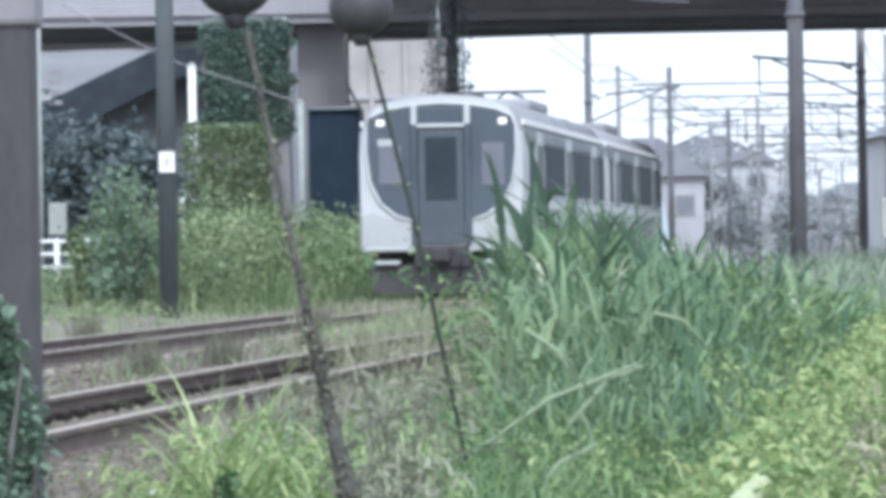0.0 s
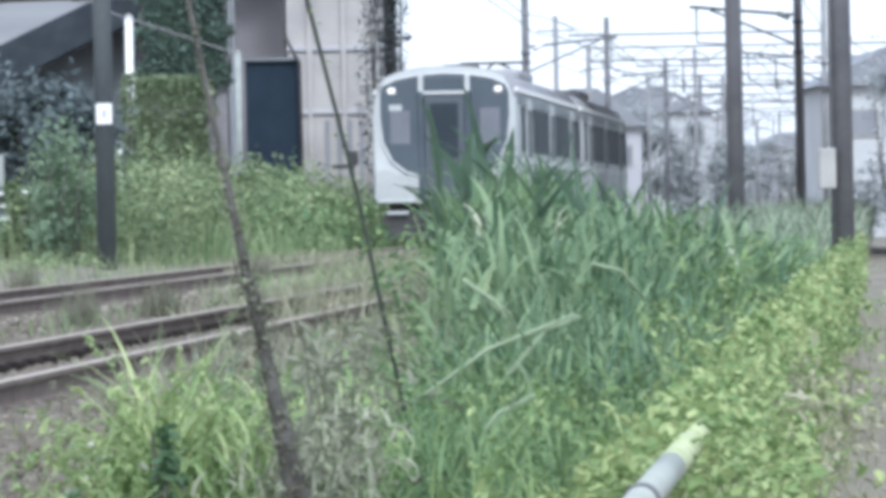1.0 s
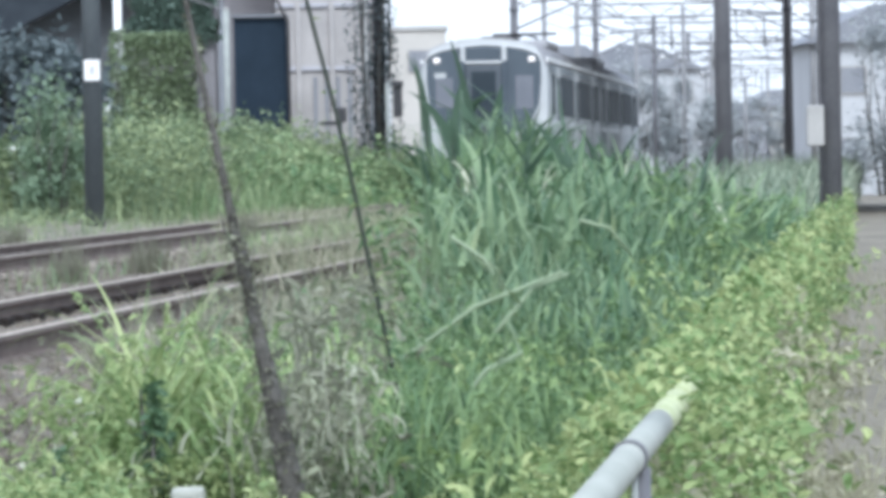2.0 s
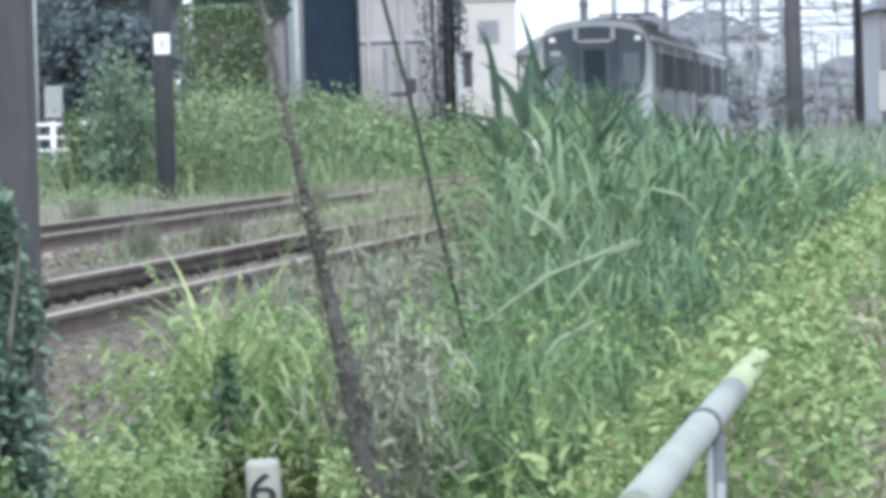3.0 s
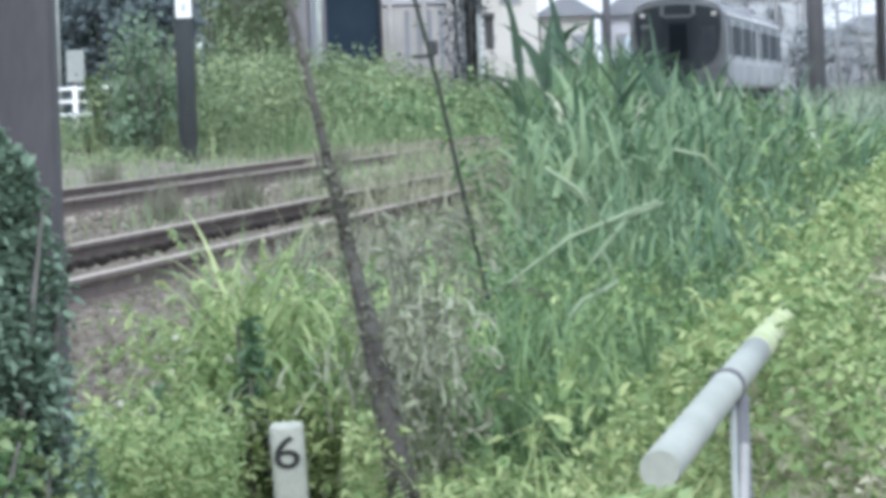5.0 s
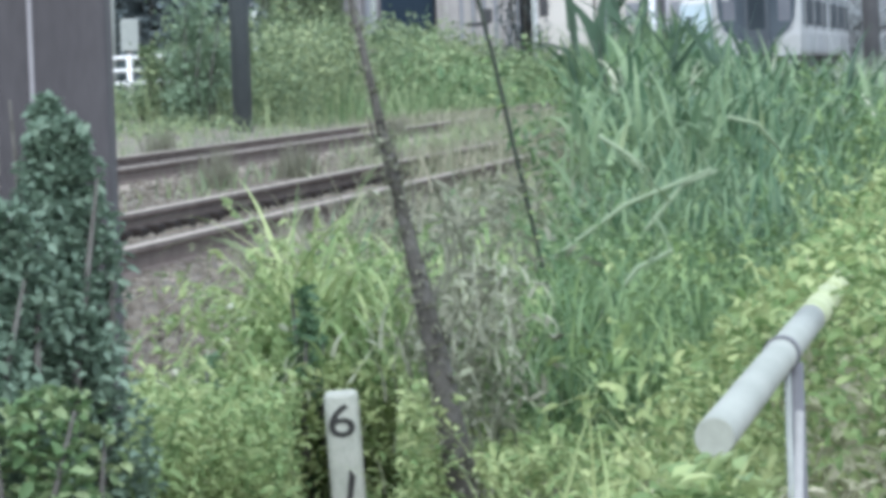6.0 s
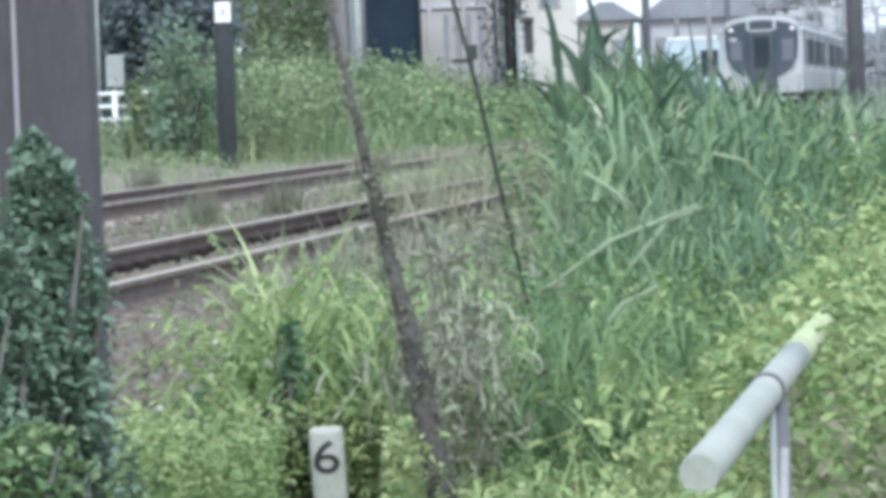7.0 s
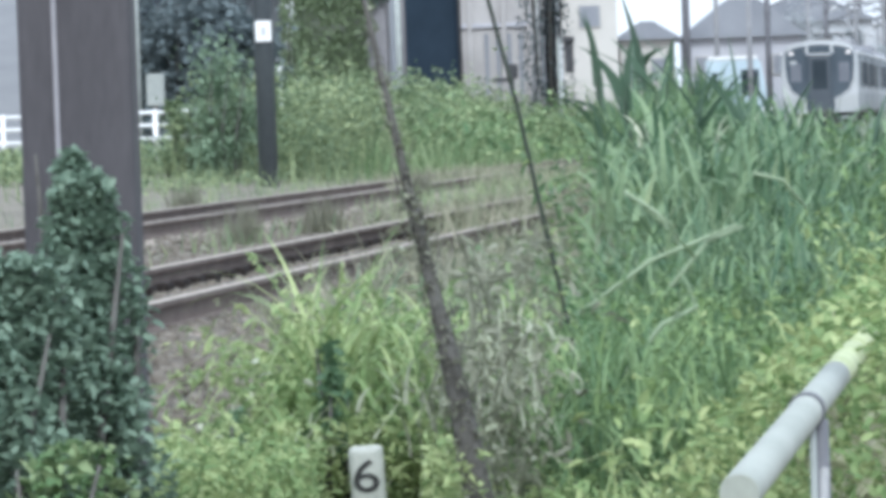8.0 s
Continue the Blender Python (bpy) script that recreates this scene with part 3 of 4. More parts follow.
        part("overhead_wire", tube(pts, 0.022, 5), WIRE, None)
        w_ = bpy.context.scene.objects[-1]
        tagged(w_, "thin grey overhead line wire strung between the masts", "wire", "overhead wires")


make_wires()

for x, d, top in ((8.4, 240, 9.4), (18.7, 300, 9.4), (21.0, 310, 8.0), (24.5, 360, 8.6), (27.5, 370, 6.2), (31.5, 400, 7.2), (34.5, 420, 6.0), (33, 390, 5.0)):
    p = root("far_pole", pose(x, d, -1.6), "thin hazy line pole in the distance", "pole", "distant poles")
    part("shaft", tube([(0, 0, 0), (0, 0, top + 1.6)], 0.12, 8), WIRE, p)
    part("arm", tube([(-0.9, 0, top + 0.9), (0.9, 0, top + 0.9)], 0.05, 6), WIRE, p)

# spans of service wires among the distant poles
def service_wire(p, q, sag):
    pts = [Vector(p).lerp(Vector(q), k / 12) - Vector((0, 0, sag * 4 * (k / 12) * (1 - k / 12))) for k in range(13)]
    w = part("service_wire", tube(pts, 0.024, 5), WIRE)
    tagged(w, "thin dark service wire between distant poles", "wire", "service wires")


for k in range(7):
    service_wire((18.7, 300, 8.9 - k * 0.95), (33.5, 392, 8.6 - k * 1.05), 0.5)
for k in range(4):
    service_wire((8.4, 240, 9.2 - k * 0.7), (21.0, 310, 9.4 - k * 0.8), 0.5)
    service_wire((24.5, 360, 8.8 - k * 0.9), (40.0, 400, 9.8 - k * 1.0), 0.6)
for d, top in ((215, 7.0), (265, 7.1), (315, 7.2), (365, 7.3)):
    z = top + fall(d)
    b_ = root("line_gantry", Matrix.Translation(on_line(-3.0, d, 0)), "thin lattice gantry spanning both tracks", "gantry", "line gantries")
    for o in (0.0, 0.55):
        part("chord", tube([(-10.2, 0, z + o), (3.6, 0, z + o)], 0.05, 6), WIRE, b_)
    for k in range(16):
        part("lacing", tube([(-10.2 + k * 0.86, 0, z + 0.55 * (k % 2)), (-10.2 + (k + 1) * 0.86, 0, z + 0.55 * ((k + 1) % 2))], 0.025, 5), WIRE, b_)
    for x in (-10.2, 3.6):
        part("leg", tube([(x, 0, -2.0), (x, 0, z + 0.6)], 0.11, 8), WIRE, b_)
    for x in (-6.2, -2.27, 1.0):
        part("drop_arm", tube([(x, 0, z), (x, 0, z - 1.4)], 0.05, 6), WIRE, b_)

# pole with a white number plate, on the far side
x, d = -4.5, 83.3
signpole = root("line_pole", pose(x, d, -0.5), "moss-stained concrete pole with a white plate beside the far track", "pole")
part("pole", tube([(0, 0, 0), (0, 0, 9.5)], [0.165, 0.135], 18), GREENPOLE, signpole)
plate = part("plate", boxed(-0.12, 0.14, -0.19, -0.17, 2.72, 3.06, bevel=0.005), WHITE, signpole, "white enamel plate")
part("mark", boxed(-0.03, 0.05, -0.195, -0.188, 2.82, 2.96), GREYWALL, plate)

# overgrown mast beyond
vm = make_mast(-13.05, 130, 0.17, 7.95, "catenary mast wrapped in dry climbing vine", MAST, 0)
part("pipe", tube([(-0.33, -0.3, 0), (-0.33, -0.3, 8.4)], 0.05, 8), WHITE, vm, "white conduit pipe")

# near mast, with a seam down its face
nm = root("near_mast", pose(-1.415, 15.6, -0.8), "broad grey steel mast with a seam, ivy at its foot", "mast")
part("column", boxed(-0.172, 0.172, -0.13, 0.13, 0, 9.0, bevel=0.02), MAST, nm)
part("seam", boxed(-0.066, -0.050, -0.139, -0.12, 0, 9.0, bevel=0.003), PIERC, nm)
part("collar", boxed(-0.20, 0.19, -0.15, 0.15, 2.40, 2.52, bevel=0.02), PIERC, nm)

# service pole beside the path
up = root("utility_pole", pose(5.47, 60, -0.8), "pale concrete utility pole with a grey meter box beside the path", "pole")
part("pole", tube([(0, 0, 0), (0, 0, 10)], [0.125, 0.105], 16), MASTFAR, up)
part("cable_duct", tube([(-0.13, -0.04, 0), (-0.13, -0.04, 10)], 0.03, 8), MASTFAR, up)
part("meter_box", boxed(-0.30, -0.10, -0.2, 0.0, 1.72, 2.20, bevel=0.02), CONCRETE, up, "grey meter box")


# ---- road bridge ----
def make_bridge():
    br = root("overpass", pose(0, 0, 0), "grey concrete road bridge over the railway with a dark underside", "bridge")
    bm = bmesh.new()
    lo = [(-30, 140, 7.2), (60, 140, 7.2), (60, 144, 7.2), (14, 148.5, 7.2), (-12, 157, 7.2), (-30, 163, 7.2)]
    a = [bm.verts.new(p) for p in lo]
    b = [bm.verts.new((x, y, z + 0.5)) for x, y, z in lo]
    bm.faces.new(a[::-1])
    bm.faces.new(b)
    for k in range(6):
        bm.faces.new((a[k], a[(k + 1) % 6], b[(k + 1) % 6], b[k]))
    # shade on the underside is put into the deck's darker colour
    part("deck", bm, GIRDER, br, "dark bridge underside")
    part("fascia", boxed(-30, 60, 139.7, 140.0, 7.15, 7.75, bevel=0.03), DECK, br, "pale concrete edge beam")
    part("parapet", boxed(-30, 60, 139.8, 140.0, 7.75, 8.7, bevel=0.03), DECK, br)
    for y in (141.2, 143.6, 146.0):
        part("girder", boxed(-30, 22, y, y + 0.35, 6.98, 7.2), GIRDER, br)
    # slab above the camera's view, added only to shade the passing train
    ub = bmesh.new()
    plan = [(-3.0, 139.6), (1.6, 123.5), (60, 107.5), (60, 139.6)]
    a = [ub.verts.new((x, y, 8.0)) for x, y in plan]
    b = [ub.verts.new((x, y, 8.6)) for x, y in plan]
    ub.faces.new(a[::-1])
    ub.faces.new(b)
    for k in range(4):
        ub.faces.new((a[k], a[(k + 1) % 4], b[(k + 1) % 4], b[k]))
    part("unseen_shade_slab", ub, DECK, br, "unseen skewed slab added to shade the train")
    part("drain_pipe", tube([(-30, 139.6, 7.42), (60, 139.6, 7.42)], 0.05, 8), PIERC, br)
    part("pier", boxed(-3.95, -2.55, 141, 143, -0.2, 7.2, bevel=0.06), PIERC, br, "stained concrete bridge pier")
    part("pier", boxed(-6.2, -4.0, 134.6, 137, -0.2, 7.1, bevel=0.06), PIERC, br, "bridge pier under climbing ivy")
    # stair flight that climbs to the deck
    part("stair_flight", prism([(-12.6, 3.0), (-12.6, 4.15), (-7.6, 6.45), (-6.2, 6.45), (-6.2, 5.9), (-7.4, 5.5)], 137.2, 138.6), STAIRM, br, "dark sloping stair flight")
    part("stair_wall", prism([(-12.6, -0.2), (-12.6, 3.0), (-7.4, 5.5), (-6.2, 5.9), (-6.2, -0.2)], 138.65, 138.9), STAIRWALL, br, "grey wall under the stair flight, shade put into its colour")
    for k in range(4):
        part("rung", boxed(-10.55, -10.2, 137.1, 137.2, 4.95 + k * 0.27, 5.08 + k * 0.27), PIERC, br)


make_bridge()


# ---- buildings behind ----
def house(name, x0, x1, y0, y1, z1, wall, label, rows, cols, roof=0.0, z0=-1.5, category="building"):
    h = root(name, pose(0, 0, 0), label, category, "buildings behind the line")
    part("wall", boxed(x0, x1, y0, y1, z0, z1, bevel=0.03), wall, h)
    if roof:
        xm = (x0 + x1) / 2
        part("roof", prism([(x0 - 0.4, z1), (x1 + 0.4, z1), (xm + (x1 - x0) * 0.12, z1 + roof), (xm - (x1 - x0) * 0.12, z1 + roof)], y0 - 0.4, y1 + 0.4), SLATE, h)
    else:
        part("coping", boxed(x0 - 0.1, x1 + 0.1, y0 - 0.1, y1 + 0.1, z1, z1 + 0.25, bevel=0.03), CONCRETE, h)
    for r in range(rows):
        for c in range(cols):
            cx = x0 + (c + 0.5) * (x1 - x0) / cols
            cz = z1 - 1.5 - r * 2.8
            w = part("window", boxed(cx - 0.55, cx + 0.55, y0 - 0.06, y0 + 0.02, cz - 0.55, cz + 0.6, bevel=0.02), CONCRETE, h)
            part("pane", boxed(cx - 0.47, cx + 0.47, y0 - 0.075, y0 - 0.05, cz - 0.47, cz + 0.52), SLATE, w)
    return h


house("apartment_block", -22, -5.2, 180, 192, 13, BLOCKWALL, "slatted grey apartment block behind the stair flight", 4, 5)
ws = house("workshop", -3.4, 0.6, 165, 175, 8.6, WORKWALL, "weathered beige workshop wall beyond the bridge", 0, 0)
for z in (3.7, 5.75):
    part("string_course", boxed(-3.4, 0.6, 164.9, 165.0, z, z + 0.14, bevel=0.02), PALEWALL, ws)
for x in (-2.3, -1.2, -0.35):
    part("pilaster", boxed(x, x + 0.16, 164.86, 165.0, -1.5, 8.5, bevel=0.02), WORKWALL, ws)
for k in range(6):
    part("slot_window", boxed(-1.75 + k * 0.37, -1.62 + k * 0.37, 164.93, 165.02, 1.2, 3.5), SLATE, ws)
house("cream_house", 1.2, 3.9, 250, 262, 7.0, CREAM, "cream two-storey house beyond the reeds", 1, 1)
house("cream_house", 4.0, 6.7, 251, 260, 4.3, CREAM, "low cream house with a grey gable roof beyond the reeds", 1, 2, 0.9)
house("grey_roofed_house", 7.6, 13.5, 262, 274, 4.4, PALEWALL, "low house with a wide grey roof", 1, 3, 2.0)
house("grey_block", 12.6, 21.0, 320, 334, 6.0, GREYWALL, "hazy grey block behind the masts", 2, 4, 1.6)
house("distant_block", 22.5, 30, 420, 434, 7.0, GREYWALL, "hazy low block in the distance", 2, 3)
house("row_house", 17.5, 24, 200, 212, 5.0, GREYWALL, "grey row house behind trees beside the path", 2, 2, 1.5)
house("pale_house", 25, 31, 395, 403, 3.4, PALEWALL, "pale low house far along the path", 1, 3, 1.2)
house("pale_house", 31.6, 37, 425, 433, 4.4, CREAM, "cream low house far along the path", 1, 2, 1.4)
house("far_house", 38, 44, 440, 452, 6.0, PALEWALL, "pale distant house beyond the line", 2, 3, 2.0)


def make_shed():
    sh = root("shed", pose(-2.6, 125, -0.3), "dark navy sheet-clad shed beside a white post", "shed")
    part("frame", boxed(-0.62, 0.62, 0.05, 3.0, 0, 4.66), NAVY, sh)
    for k in range(9):
        x = -0.66 + k * 0.147
        part("sheet_rib", boxed(x, x + 0.1455, 0.03, 0.07, 0, 4.7 - 0.5 * max(0, (k - 6)) * 0.5, bevel=0.006), NAVY, sh)
    part("roof", boxed(-0.7, 0.66, -0.1, 3.1, 4.66, 4.74), GIRDER, sh)


make_shed()
dp_ = part("drain_hose", tube([(-2.36, 139.5, 7.2), (-2.34, 124.8, 6.0), (-2.27, 124.8, 4.95), (-1.92, 124.8, 4.25), (-1.90, 124.8, -0.4)], 0.04, 8), UNDER)
tagged(dp_, "dark drain hose hanging from the bridge to the shed", "hose")


def make_car_parked():
    van = root("van", pose(8.9, 230, -0.9), "pale blue box van parked behind the reeds", "vehicle")
    part("body", prism([(-1.35, 0.4), (1.35, 0.4), (1.35, 2.3), (1.1, 3.7), (1.0, 3.85), (-1.2, 3.95), (-1.35, 3.8)], 0, 1.8), CARBLUE, van)
    part("roof", boxed(-1.25, 0.95, -0.03, 1.8, 3.86, 4.02, bevel=0.03), WHITE, van)
    part("windscreen", boxed(0.2, 1.0, -0.02, 0.02, 2.2, 3.4, bevel=0.01), PANE, van)
    part("side_window", boxed(-1.15, -0.9, -0.02, 0.02, 2.2, 3.3, bevel=0.01), PANE, van)
    for x in (-0.85, 0.85):
        part("wheel", tube([(x, -0.03, 0.35), (x, 0.2, 0.35)], 0.35, 16), RUBBER, van)


make_car_parked()

white_fence = root("fence", pose(5.0, 200, -1.0), "white board fence catching the light behind the reeds", "fence")
for k, (w, h) in enumerate(((0.5, 1.65), (0.4, 1.8), (0.55, 1.6), (0.45, 1.75), (0.6, 1.55), (0.4, 1.8))):
    x = k * 0.78
    part("board", boxed(x - w / 2, x + w / 2, -0.03, 0.03, 0.5, h, bevel=0.01), WHITE, white_fence)
    part("stake", boxed(x - 0.04, x + 0.04, 0.03, 0.09, -0.1, h - 0.1), CONCRETE, white_fence)

# white posts, switch box and low fence on the far side
for x, d, z0, z1, r in ((-6.1, 125, -0.3, 5.52, 0.10), (-3.3, 120, -0.3, 4.42, 0.075), (-8.7, 110, -0.3, 6.5, 0.075), (-6.05, 118, -0.3, 2.3, 0.08)):
    p = root("white_post", pose(x, d, z0), "white-painted steel post behind the weeds", "post", "white posts")
    part("shaft", tube([(0, 0, 0), (0, 0, z1 - z0)], r, 10), WHITE if z1 in (5.52, 2.3) else POSTGREY, p)
    part("cap", tube([(0, 0, z1 - z0), (0, 0, z1 - z0 + 0.06)], [r * 1.1, r * 0.5], 10), CONCRETE, p)
cable = part("stay_cable", tube([(-9.5, 128, 7.2), (-6.4, 124, 5.55), (-3.3, 120, 4.40)], 0.016, 6), PIERC)
tagged(cable, "pale stay cable running down to a white post", "cable")
sb = root("switch_box", pose(-7.95, 105, -0.3), "pale grey switch box on a post", "box")
part("cabinet", boxed(-0.17, 0.19, -0.15, 0.15, 1.62, 2.28, bevel=0.02), POSTGREY, sb)
part("leg", boxed(-0.05, 0.05, -0.05, 0.05, 0, 1.62), CONCRETE, sb)


sg = root("signal_lamp", pose(0.65, 125, -0.3), "black signal lamp on a pale post beside the vine mast", "signal")
part("head", boxed(-0.02, 0.20, -0.12, 0.1, 2.15, 3.0, bevel=0.03), BLACKM, sg)
part("hood", boxed(-0.05, 0.23, -0.2, -0.1, 2.9, 3.04, bevel=0.02), BLACKM, sg)
part("post", tube([(-0.16, 0.05, 0), (-0.16, 0.05, 3.0)], 0.05, 10), POSTGREY, sg)
lb = root("relay_box", pose(-0.67, 125, -0.3), "dark relay box on a short post in the weeds", "box")
part("case", boxed(-0.14, 0.14, -0.1, 0.1, 2.05, 2.42, bevel=0.04), BLACKM, lb)
part("bar", boxed(-0.5, 0.0, -0.04, 0.04, 1.98, 2.08, bevel=0.01), BLACKM, lb)
part("leg", tube([(0, 0, 0), (0, 0, 2.1)], 0.04, 8), STAIRM, lb)


def make_fence():
    fe = root("fence", pose(0, 100, 0), "low white pipe fence beyond the weeds", "fence")
    for z in (1.17, 0.92, 0.66):
        part("rail", tube([(-12.4, 0, z), (-5.6, 0, z)], 0.035, 8), WHITE, fe)
    for k in range(12):
        part("post", tube([(-12.4 + k * 0.6, 0, -0.2), (-12.4 + k * 0.6, 0, 1.22)], 0.045, 8), WHITE, fe)


make_fence()


# ---- footpath fence and distance post ----
def make_pipe_fence():
    fe = root("guard_pipe", pose(0, 0, 0), "white-painted pipe guard rail sinking into yellow-green vines", "guard rail")
    def at(d, z, o=0.0):
        return on_line(-0.565 + o, d, z)
    part("pipe", tube([at(d, 0.25) for d in (8.5, 8.52, 10, 11, 12.1)], [0.033, 0.035, 0.035, 0.035, 0.035], 24), PIPE, fe)
    part("pipe", tube([at(d, 0.25) for d in (12.1, 12.2, 12.62, 12.66)], [0.032, 0.036, 0.036, 0.031], 20), PIPEOLD, fe, "vine-stained pipe socket")
    part("pipe", tube([at(d, 0.25) for d in (12.66, 12.72, 13.1, 13.14)], [0.031, 0.036, 0.036, 0.030], 20), PIPEOLD, fe, "vine-stained pipe socket")
    part("pipe", tube([at(d, 0.25) for d in (13.14, 13.6, 14.1)], 0.030, 20), PIPEOLD, fe, "vine-stained white pipe")
    part("clamp", tube([at(10.70, 0.25), at(10.76, 0.25)], 0.040, 24), MASTFAR, fe, "grey joint clamp")
    # thin dark tube follows the left edge of the pipe
    part("dark_edge_strip", tube([at(8.75, 0.235, -0.034), at(10.0, 0.24, -0.036), at(11.6, 0.245, -0.034)], 0.011, 8), STAIRM, fe, "thin dark strip along the left side of the pipe")
    for d, r in ((10.85, 0.020), (10.55, 0.007)):
        part("post", tube([at(d, -0.75, 0.02), at(d, 0.225, 0.02)], r, 16), MASTFAR if r > 0.01 else POSTGREY, fe, "grey steel post")
    part("brace", tube([at(10.0, -0.75, 0.03), at(10.8, 0.12, 0.03)], 0.010, 8), CONCRETE, fe)


make_pipe_fence()


def make_distance_post():
    dp = root("distance_post", pose(-0.604, 17.0, -0.8, 0, -2.2, 0), "white square distance post with black numerals among weeds", "post")
    part("shaft", boxed(-0.058, 0.058, -0.055, 0.055, 0, 0.605, bevel=0.018), POST, dp)
    for char, z in (("6", 0.455),):
        cu = bpy.data.curves.new("numeral", "FONT")
        cu.body, cu.size, cu.align_x, cu.extrude, cu.offset = char, 0.155, "CENTER", 0.001, 0.001
        tmp = bpy.data.objects.new("numeral", cu)
        me = bpy.data.meshes.new_from_object(tmp)
        bpy.data.objects.remove(tmp)
        me.materials.append(INK)
        num = new("numeral", me)
        num.parent = dp
        num.matrix_basis = pose(-0.003, -0.0565, z, 90, 0, 0) @ Matrix.Diagonal((1.3, 1, 1, 1))
    part("worn_mark", prism([(-0.012, 0.20), (0.008, 0.20), (0.03, 0.32), (0.012, 0.345)], -0.0575, -0.053), INK, dp, "worn dark numeral")


make_distance_post()


# ---- plants ----
R = np.random.default_rng(11)


def heap(n, s0, s1, d0, d1, height, power=0.8):
    """Places in a weed mass: uneven tops, denser outside."""
    p = scatter(R, n, s0, s1, d0, d1)
    top = height * (0.55 + 0.45 * np.array([noise.noise(Vector((a * 0.9, b * 0.6, 5.0))) for a, b in p[:, :2]]) + 0.25 * np.array([noise.noise(Vector((a * 3.1, b * 1.7, 9.0))) for a, b in p[:, :2]]))
    p[:, 2] += np.maximum(top, 0.05) * R.uniform(0, 1, n) ** power
    return p


def tuft_mass(n, s0, s1, d0, d1, tops, length, width, lean, bend, seg=6):
    """Blades at all heights of a stand whose top, in metres over the rails, follows tops: (s, z) pairs."""
    p = scatter(R, n, s0, s1, d0, d1)
    s = p[:, 0] - GO * p[:, 1]
    top = np.interp(s, [a for a, b in tops], [b for a, b in tops]) * 1.0 + fall(d0)
    top = top + 0.16 * np.array([noise.noise(Vector((a * 1.3, b * 0.8, 2.0))) for a, b in p[:, :2]])
    room = np.maximum(top - p[:, 2] - length * 0.62, 0.02)
    p[:, 2] += room * R.uniform(0, 1, n) ** 0.8
    return blades(R, p, length, width, lean, bend, seg)


REED_TOP = [(-4.6, 0.2), (-4.15, 1.0), (-3.9, 1.25), (-3.45, 1.18), (-3.1, 0.95), (-2.6, 0.74), (-2.0, 0.64), (-1.0, 0.5)]


def grass_and_leaves():
    # far bank: tall yellow-green weeds
    v = join(leaves(R, heap(34000, -15.4, -12.6, 87, 122, 2.65), 0.12), leaves(R, heap(9000, -20.5, -15.4, 78, 97, 0.8), 0.12), leaves(R, heap(900, -14.6, -13.0, 74, 88, 0.32), 0.1), blades(R, scatter(R, 1400, -15.4, -12.5, 86, 122), 1.1, 0.03, 0.3, 0.9), blades(R, scatter(R, 500, -20, -12.0, 66, 90), 0.5, 0.025, 0.4, 1.0))
    quads("bank_weeds", *v, L_BANK, None, "tall yellow-green weeds on the bank behind the tracks", "weeds")
    v = join(leaves(R, heap(15000, -13.4, -11.3, 98, 160, 2.0), 0.14), blades(R, scatter(R, 3000, -13.2, -11.2, 90, 160), 0.9, 0.03))
    quads("trackside_weeds", *v, L_MID, None, "green weeds along the edge of the far track", "weeds")
    # between and beside the rails
    v = blades(R, np.concatenate([scatter(R, 260, -7.35, -6.75, 24, 62), scatter(R, 2600, -8.2, -4.2, 58, 95), scatter(R, 800, -12.6, -10.9, 45, 95), scatter(R, 260, -5.0, -4.0, 44, 60)]), 0.30, 0.018, 0.4, 0.9)
    quads("track_grass", *v, L_BANK, None, "thin grass tufts growing in the ballast", "grass")
    v = join(blades(R, scatter(R, 6500, -6.4, -3.9, 44, 78), 0.36, 0.016, 0.5, 1.3), blades(R, scatter(R, 2600, -10.2, -7.4, 72, 86), 0.34, 0.02, 0.5, 1.2), leaves(R, heap(2600, -6.2, -3.9, 46, 78, 0.3), 0.06, 0.3, 0.3))
    quads("overgrowth", *v, L_OLIVE, None, "half-dry grass hiding the rails beyond the reeds", "grass")
    tuft = []
    for s, d in ((-7.15, 44), (-7.35, 38.5), (-6.9, 47), (-9.6, 48), (-10.4, 60), (-8.4, 66)):
        p = np.tile(np.array(on_line(s, d, -0.2)), (200, 1)) + np.stack([R.normal(0, 0.09, 200), R.normal(0, 0.2, 200), np.zeros(200)], -1)
        tuft.append(blades(R, p, 0.42, 0.016, 0.2, 0.5))
    quads("dry_tufts", *join(*tuft), L_TUFT, None, "brownish grass tufts between the tracks", "grass")
    # near weeds on the shoulder
    v = join(leaves(R, heap(6000, -2.85, -2.25, 17.3, 21.0, 0.75), 0.05, 0.5, 0.34), leaves(R, heap(1800, -3.25, -2.8, 16.5, 20, 0.3), 0.05, 0.5, 0.34), sprays(R, scatter(R, 240, -2.62, -2.28, 17.7, 20.0), 0.85, 26, 0.065), leaves(R, heap(2200, -3.1, -2.55, 16.0, 17.3, 0.5), 0.05, 0.4, 0.36), leaves(R, heap(3000, -2.0, -1.0, 15.8, 17.4, 0.5), 0.05, 0.4, 0.36), leaves(R, heap(2000, -2.95, -2.7, 15, 17.5, 0.5), 0.06, 0.4, 0.36))
    quads("shoulder_weeds", *v, L_LIME, None, "bright yellow-green climbing weeds on the ballast shoulder", "weeds")
    v = join(blades(R, scatter(R, 300, -2.65, -2.2, 17.2, 20.5), 0.8, 0.014, 0.35, 2.2, 7), tuft_mass(2000, -2.9, -2.2, 17.2, 21.5, [(-2.9, -0.1), (-2.2, 0.25)], 0.26, 0.022, 0.6, 1.9))
    quads("arching_grass", *v, L_LIME, None, "arching pale green grass over the weeds", "grass")
